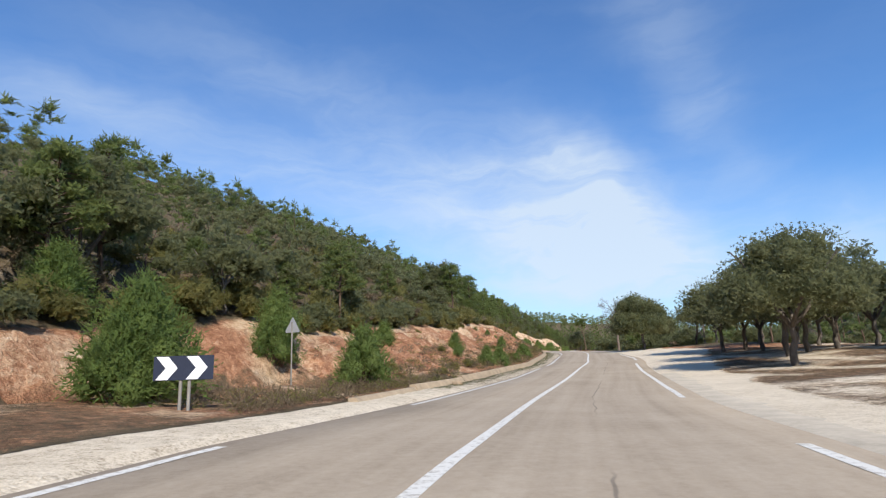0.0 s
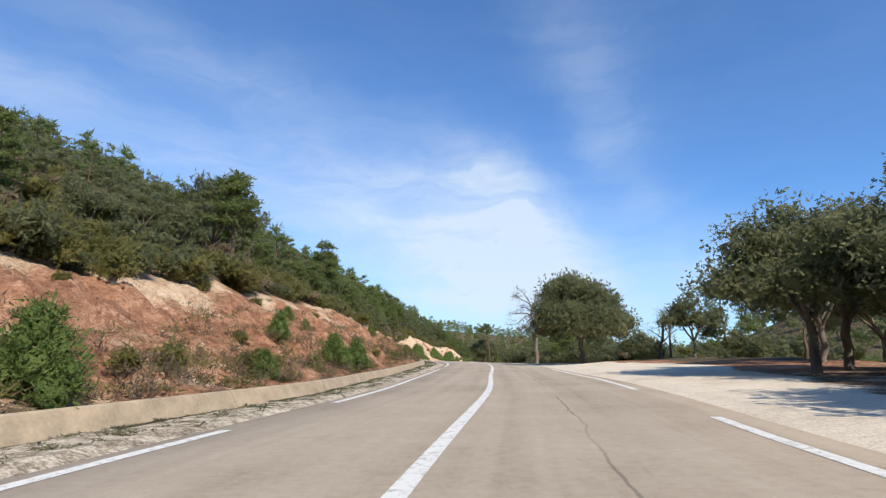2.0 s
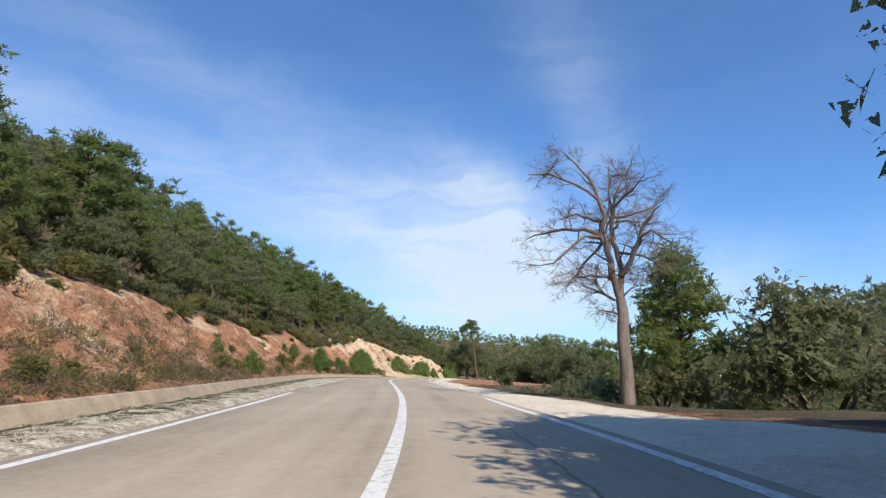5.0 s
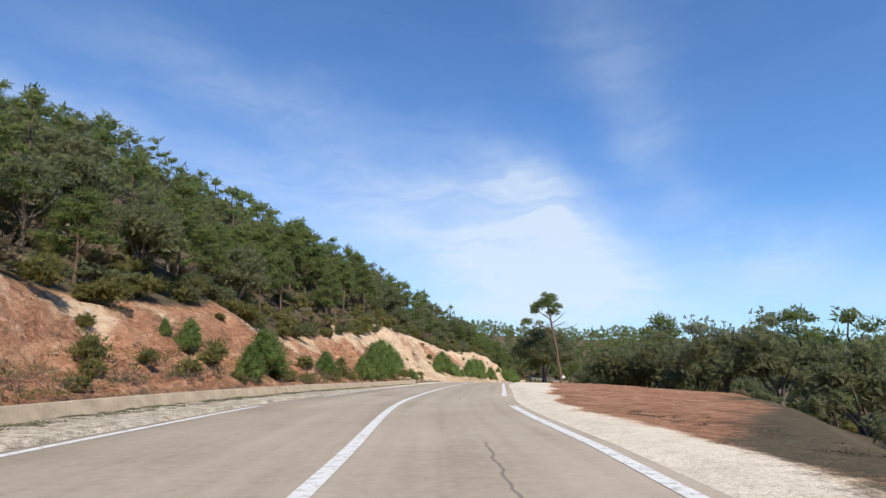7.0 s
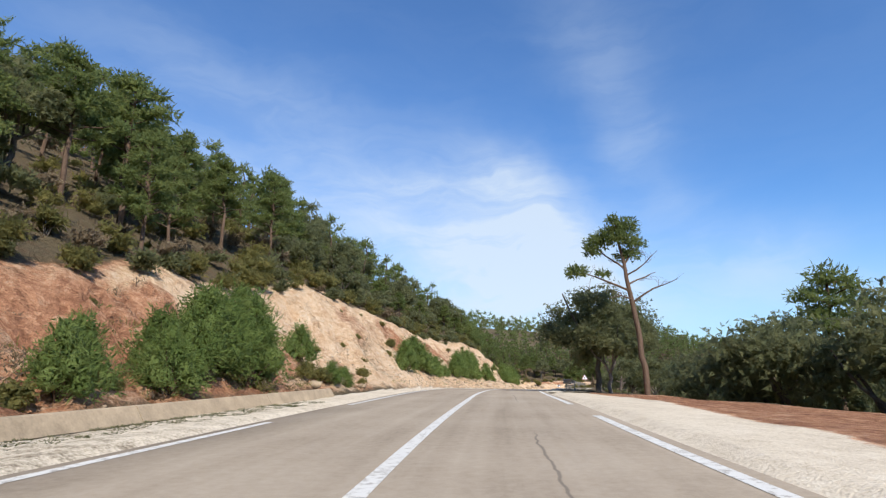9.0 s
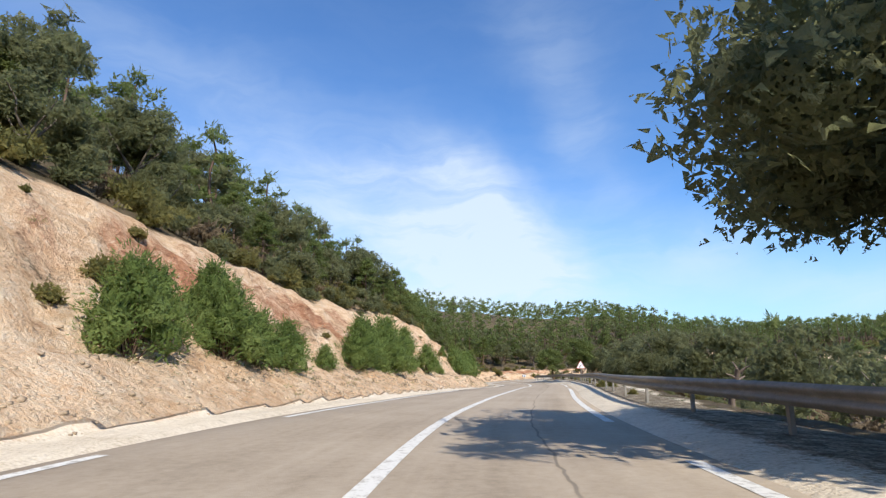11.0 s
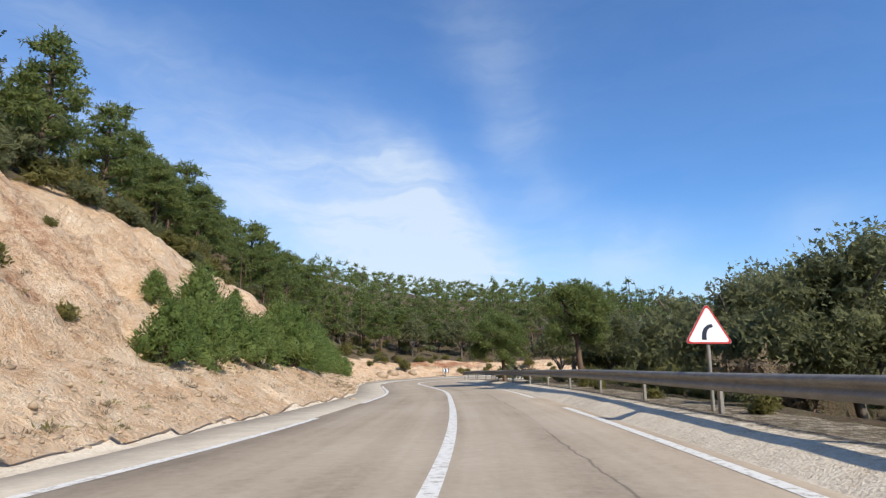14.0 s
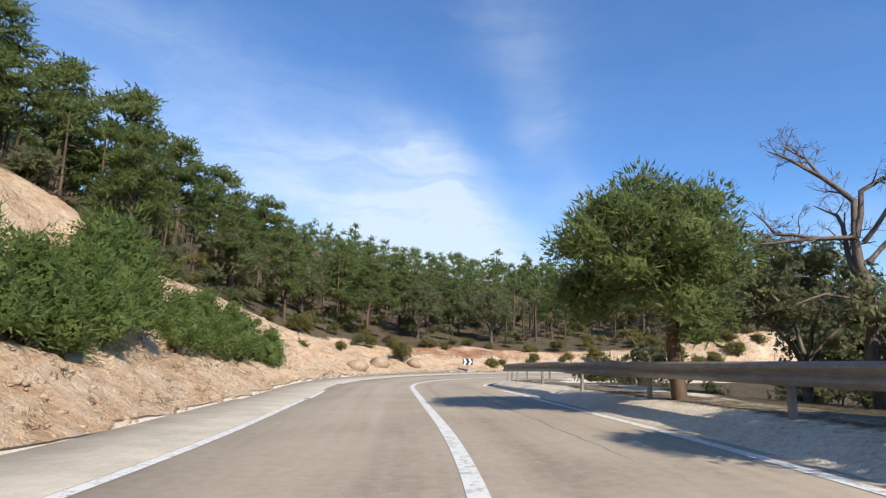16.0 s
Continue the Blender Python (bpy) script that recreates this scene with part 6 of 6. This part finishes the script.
def stone_proto(seed):
    g = np.random.default_rng(seed)
    v, f = lump((0, 0, 0), (1, 0.8, 0.55), g)
    return [(v * (1 + g.uniform(-0.34, 0.34, (len(v), 1))), f, 0)]


stones = [stone_proto(k) for k in range(6)]
n = 3800
s = np.concatenate([rng.uniform(188, 300, 3300), rng.uniform(22, 185, 500)])
a = cut_foot(s) + np.where(s > 186, np.abs(rng.normal(0, 2.0, n)), np.abs(rng.normal(0, 2.6, n))) - 0.05
p = road_at(s, -a)
z = land(p[:, 0], p[:, 1])[0]
size = np.clip(rng.lognormal(-2.75, 0.5, n), 0.025, np.where(s > 186, 0.10, 0.08))
scatter(stones, [(x, y, q - 0.2 * r, rng.uniform(0, 6.28), r, rng.uniform(0.7, 1.3), rng.integers(0, 6)) for (x, y, _), q, r in zip(p, z, size)],
        "rubble", "loose pale limestone rubble at the foot of the cutting", [STONE], "stones")

# larger blocks that can be told apart
for k, (s, d, r) in enumerate([(256.5, -4.35, 0.14), (187.5, 10.8, 0.55), (189, 11.3, 0.42), (21, -5.1, 0.3), (172, -6.6, 0.32), (176, -6.9, 0.4), (297, -7.4, 0.8), (294.5, -6.9, 0.9), (300, -7.6, 0.6), (179, -6.4, 0.25)]):
    v, f = lump((0, 0, 0.2), (1, 0.75, 0.6), np.random.default_rng(200 + k), 2)
    v = v * (1 + fbm(v[:, 0] * 1.7 + k, v[:, 1] * 1.7 + v[:, 2], 3, k)[:, None] * 0.35)
    rock = tagged(new("rock", mesh_of("rock", v * r, f, STONE)), "pale angular limestone rock lying on the verge", "rock", "rocks by the road")
    base = spot(s, d)
    rock.matrix_basis = pose(base.x, base.y, base.z, 0, 0, 40 * k)

# weeds and dry grass
weed_protos = []
for k in range(4):
    g = np.random.default_rng(300 + k)
    v, f = leaves(g, [(0, 0, 0.10, 0.22, 0.22, 0.12), (0.12, 0.1, 0.06, 0.14, 0.14, 0.09)], 26, 0.15, 0.04, 0.5, -0.1, 0, -0.5)
    weed_protos.append([(v, f, 0 if k < 2 else 1)])
spots = [(rng.uniform(18, 168), -1) for _ in range(3000)] + [(rng.uniform(190, 275), 1) for _ in range(2400)] + [(rng.uniform(92, 130), 2) for _ in range(350)] + [(rng.uniform(20, 175), 3) for _ in range(500)]
s, side = np.array([q[0] for q in spots]), np.array([q[1] for q in spots])
r1 = rng.random(len(s))
d = np.where(side == -1, -(kerb_line(s) - 0.72 - r1**1.5 * 1.0), np.where(side == 1, 4.55 + r1 * 1.9, np.where(side == 2, 6.2 + r1 * 1.4, -(cut_foot(s) + 0.1 + r1 * 2.6))))
p = road_at(s, d)
z = land(p[:, 0], p[:, 1])[0]
scatter(weed_protos, [(x, y, q - 0.02, rng.uniform(0, 6.28), rng.uniform(0.3, 0.75), rng.uniform(0.16, 0.45), (rng.integers(0, 2) if k in (-1, 1) else rng.integers(2, 4))) for (x, y, _), q, k in zip(p, z, side)],
        "verge_weeds", "low weeds and dry grass on the verges", [GRASSY, DRY], "weeds")

# dry brush and grass on the face of the cutting
brush_protos = []
for k in range(5):
    g = np.random.default_rng(330 + k)
    v, f = leaves(g, [(0, 0, 0.16, 0.30, 0.30, 0.20), (0.2, 0.12, 0.1, 0.2, 0.2, 0.14)], 44, 0.17, 0.035, 0.45, -0.1, 0, -0.4)
    brush_protos.append([(v, f, 0 if k < 3 else 1)])
n = 4200
s = np.concatenate([rng.uniform(6, 24, 400), rng.uniform(22, 112, 2500), rng.uniform(110, 178, 800), rng.uniform(186, 292, 500)])
u = np.abs(rng.normal(0, 0.30, n))
keep = (u < 0.95) & (fbm(s * 0.22, u * 3.0, 3, 81) > -0.22)
s, u = s[keep], u[keep]
foot = np.minimum(cut_foot(s), np.where(s < 190, kerb_line(s), 99))
a = foot + 0.15 + (cut_back(s) - foot) * u
p = road_at(s, -a)
z = land(p[:, 0], p[:, 1])[0]
scatter(brush_protos, [(x, y, q - 0.03, rng.uniform(0, 6.28), rng.uniform(0.5, 1.35) * (1.0 if w < 180 else 0.6), rng.uniform(0.6, 1.1), rng.integers(0, 5)) for (x, y, _), q, w in zip(p, z, s)],
        "dry_brush", "dry brown brush and grass clinging to the cutting", [DRY, SCRUB], "brush")

# concrete channel outside the left-hand line towards the bend
s = np.arange(228, 330, 0.8)
reach = lambda q: left_edge(q) - 0.12 - (cut_foot(q) - 0.10 + left_edge(q) - 0.12) * table(q, (228, 0.0), (243, 1.0), (400, 1.0))
v, f = ribbon(s, [lambda q: left_edge(q) + 0.02, lambda q: left_edge(q) - 0.10, reach, lambda q: reach(q) - 0.05], [-0.02, 0.008, 0.010, -0.2])
tagged(new("gutter", mesh_of("gutter", v, f, GUTTER, smooth=True)), "pale concrete channel beside the road", "gutter", kind="structure")
# concrete strip between the asphalt and the lay-by's bare ground
s = np.arange(-66, 27, 0.8)
v, f = ribbon(s, [lambda q: right_edge(q) + 0.02, lambda q: right_edge(q) + 0.16, lambda q: 7.7 + 0 * q, lambda q: 7.8 + 0 * q], [-0.02, 0.01, 0.012, -0.15])
tagged(new("paved_shoulder", mesh_of("paved_shoulder", v, f, GUTTER, smooth=True)), "pale concrete shoulder beside the asphalt", "shoulder", kind="structure")

# broken trunk behind the barrier
wood, fine_wood = bare_parts(seed=41, H=3.4, spread=0.7, trunk_r=0.17, bare=0.75, depth=1, fan=2)
stump = tagged(new("broken_trunk", mesh_of("broken_trunk", *wood, DEAD, smooth=True)), "broken pale tree trunk behind the barrier", "tree trunk")
put(stump, 208, 9.7, 0.4)

# bend board on the outside of the far bend
chevron_board(303, -5.6, 2, 0.85, 0.5, 0.55, 2, "small dark bend board with two white chevrons")
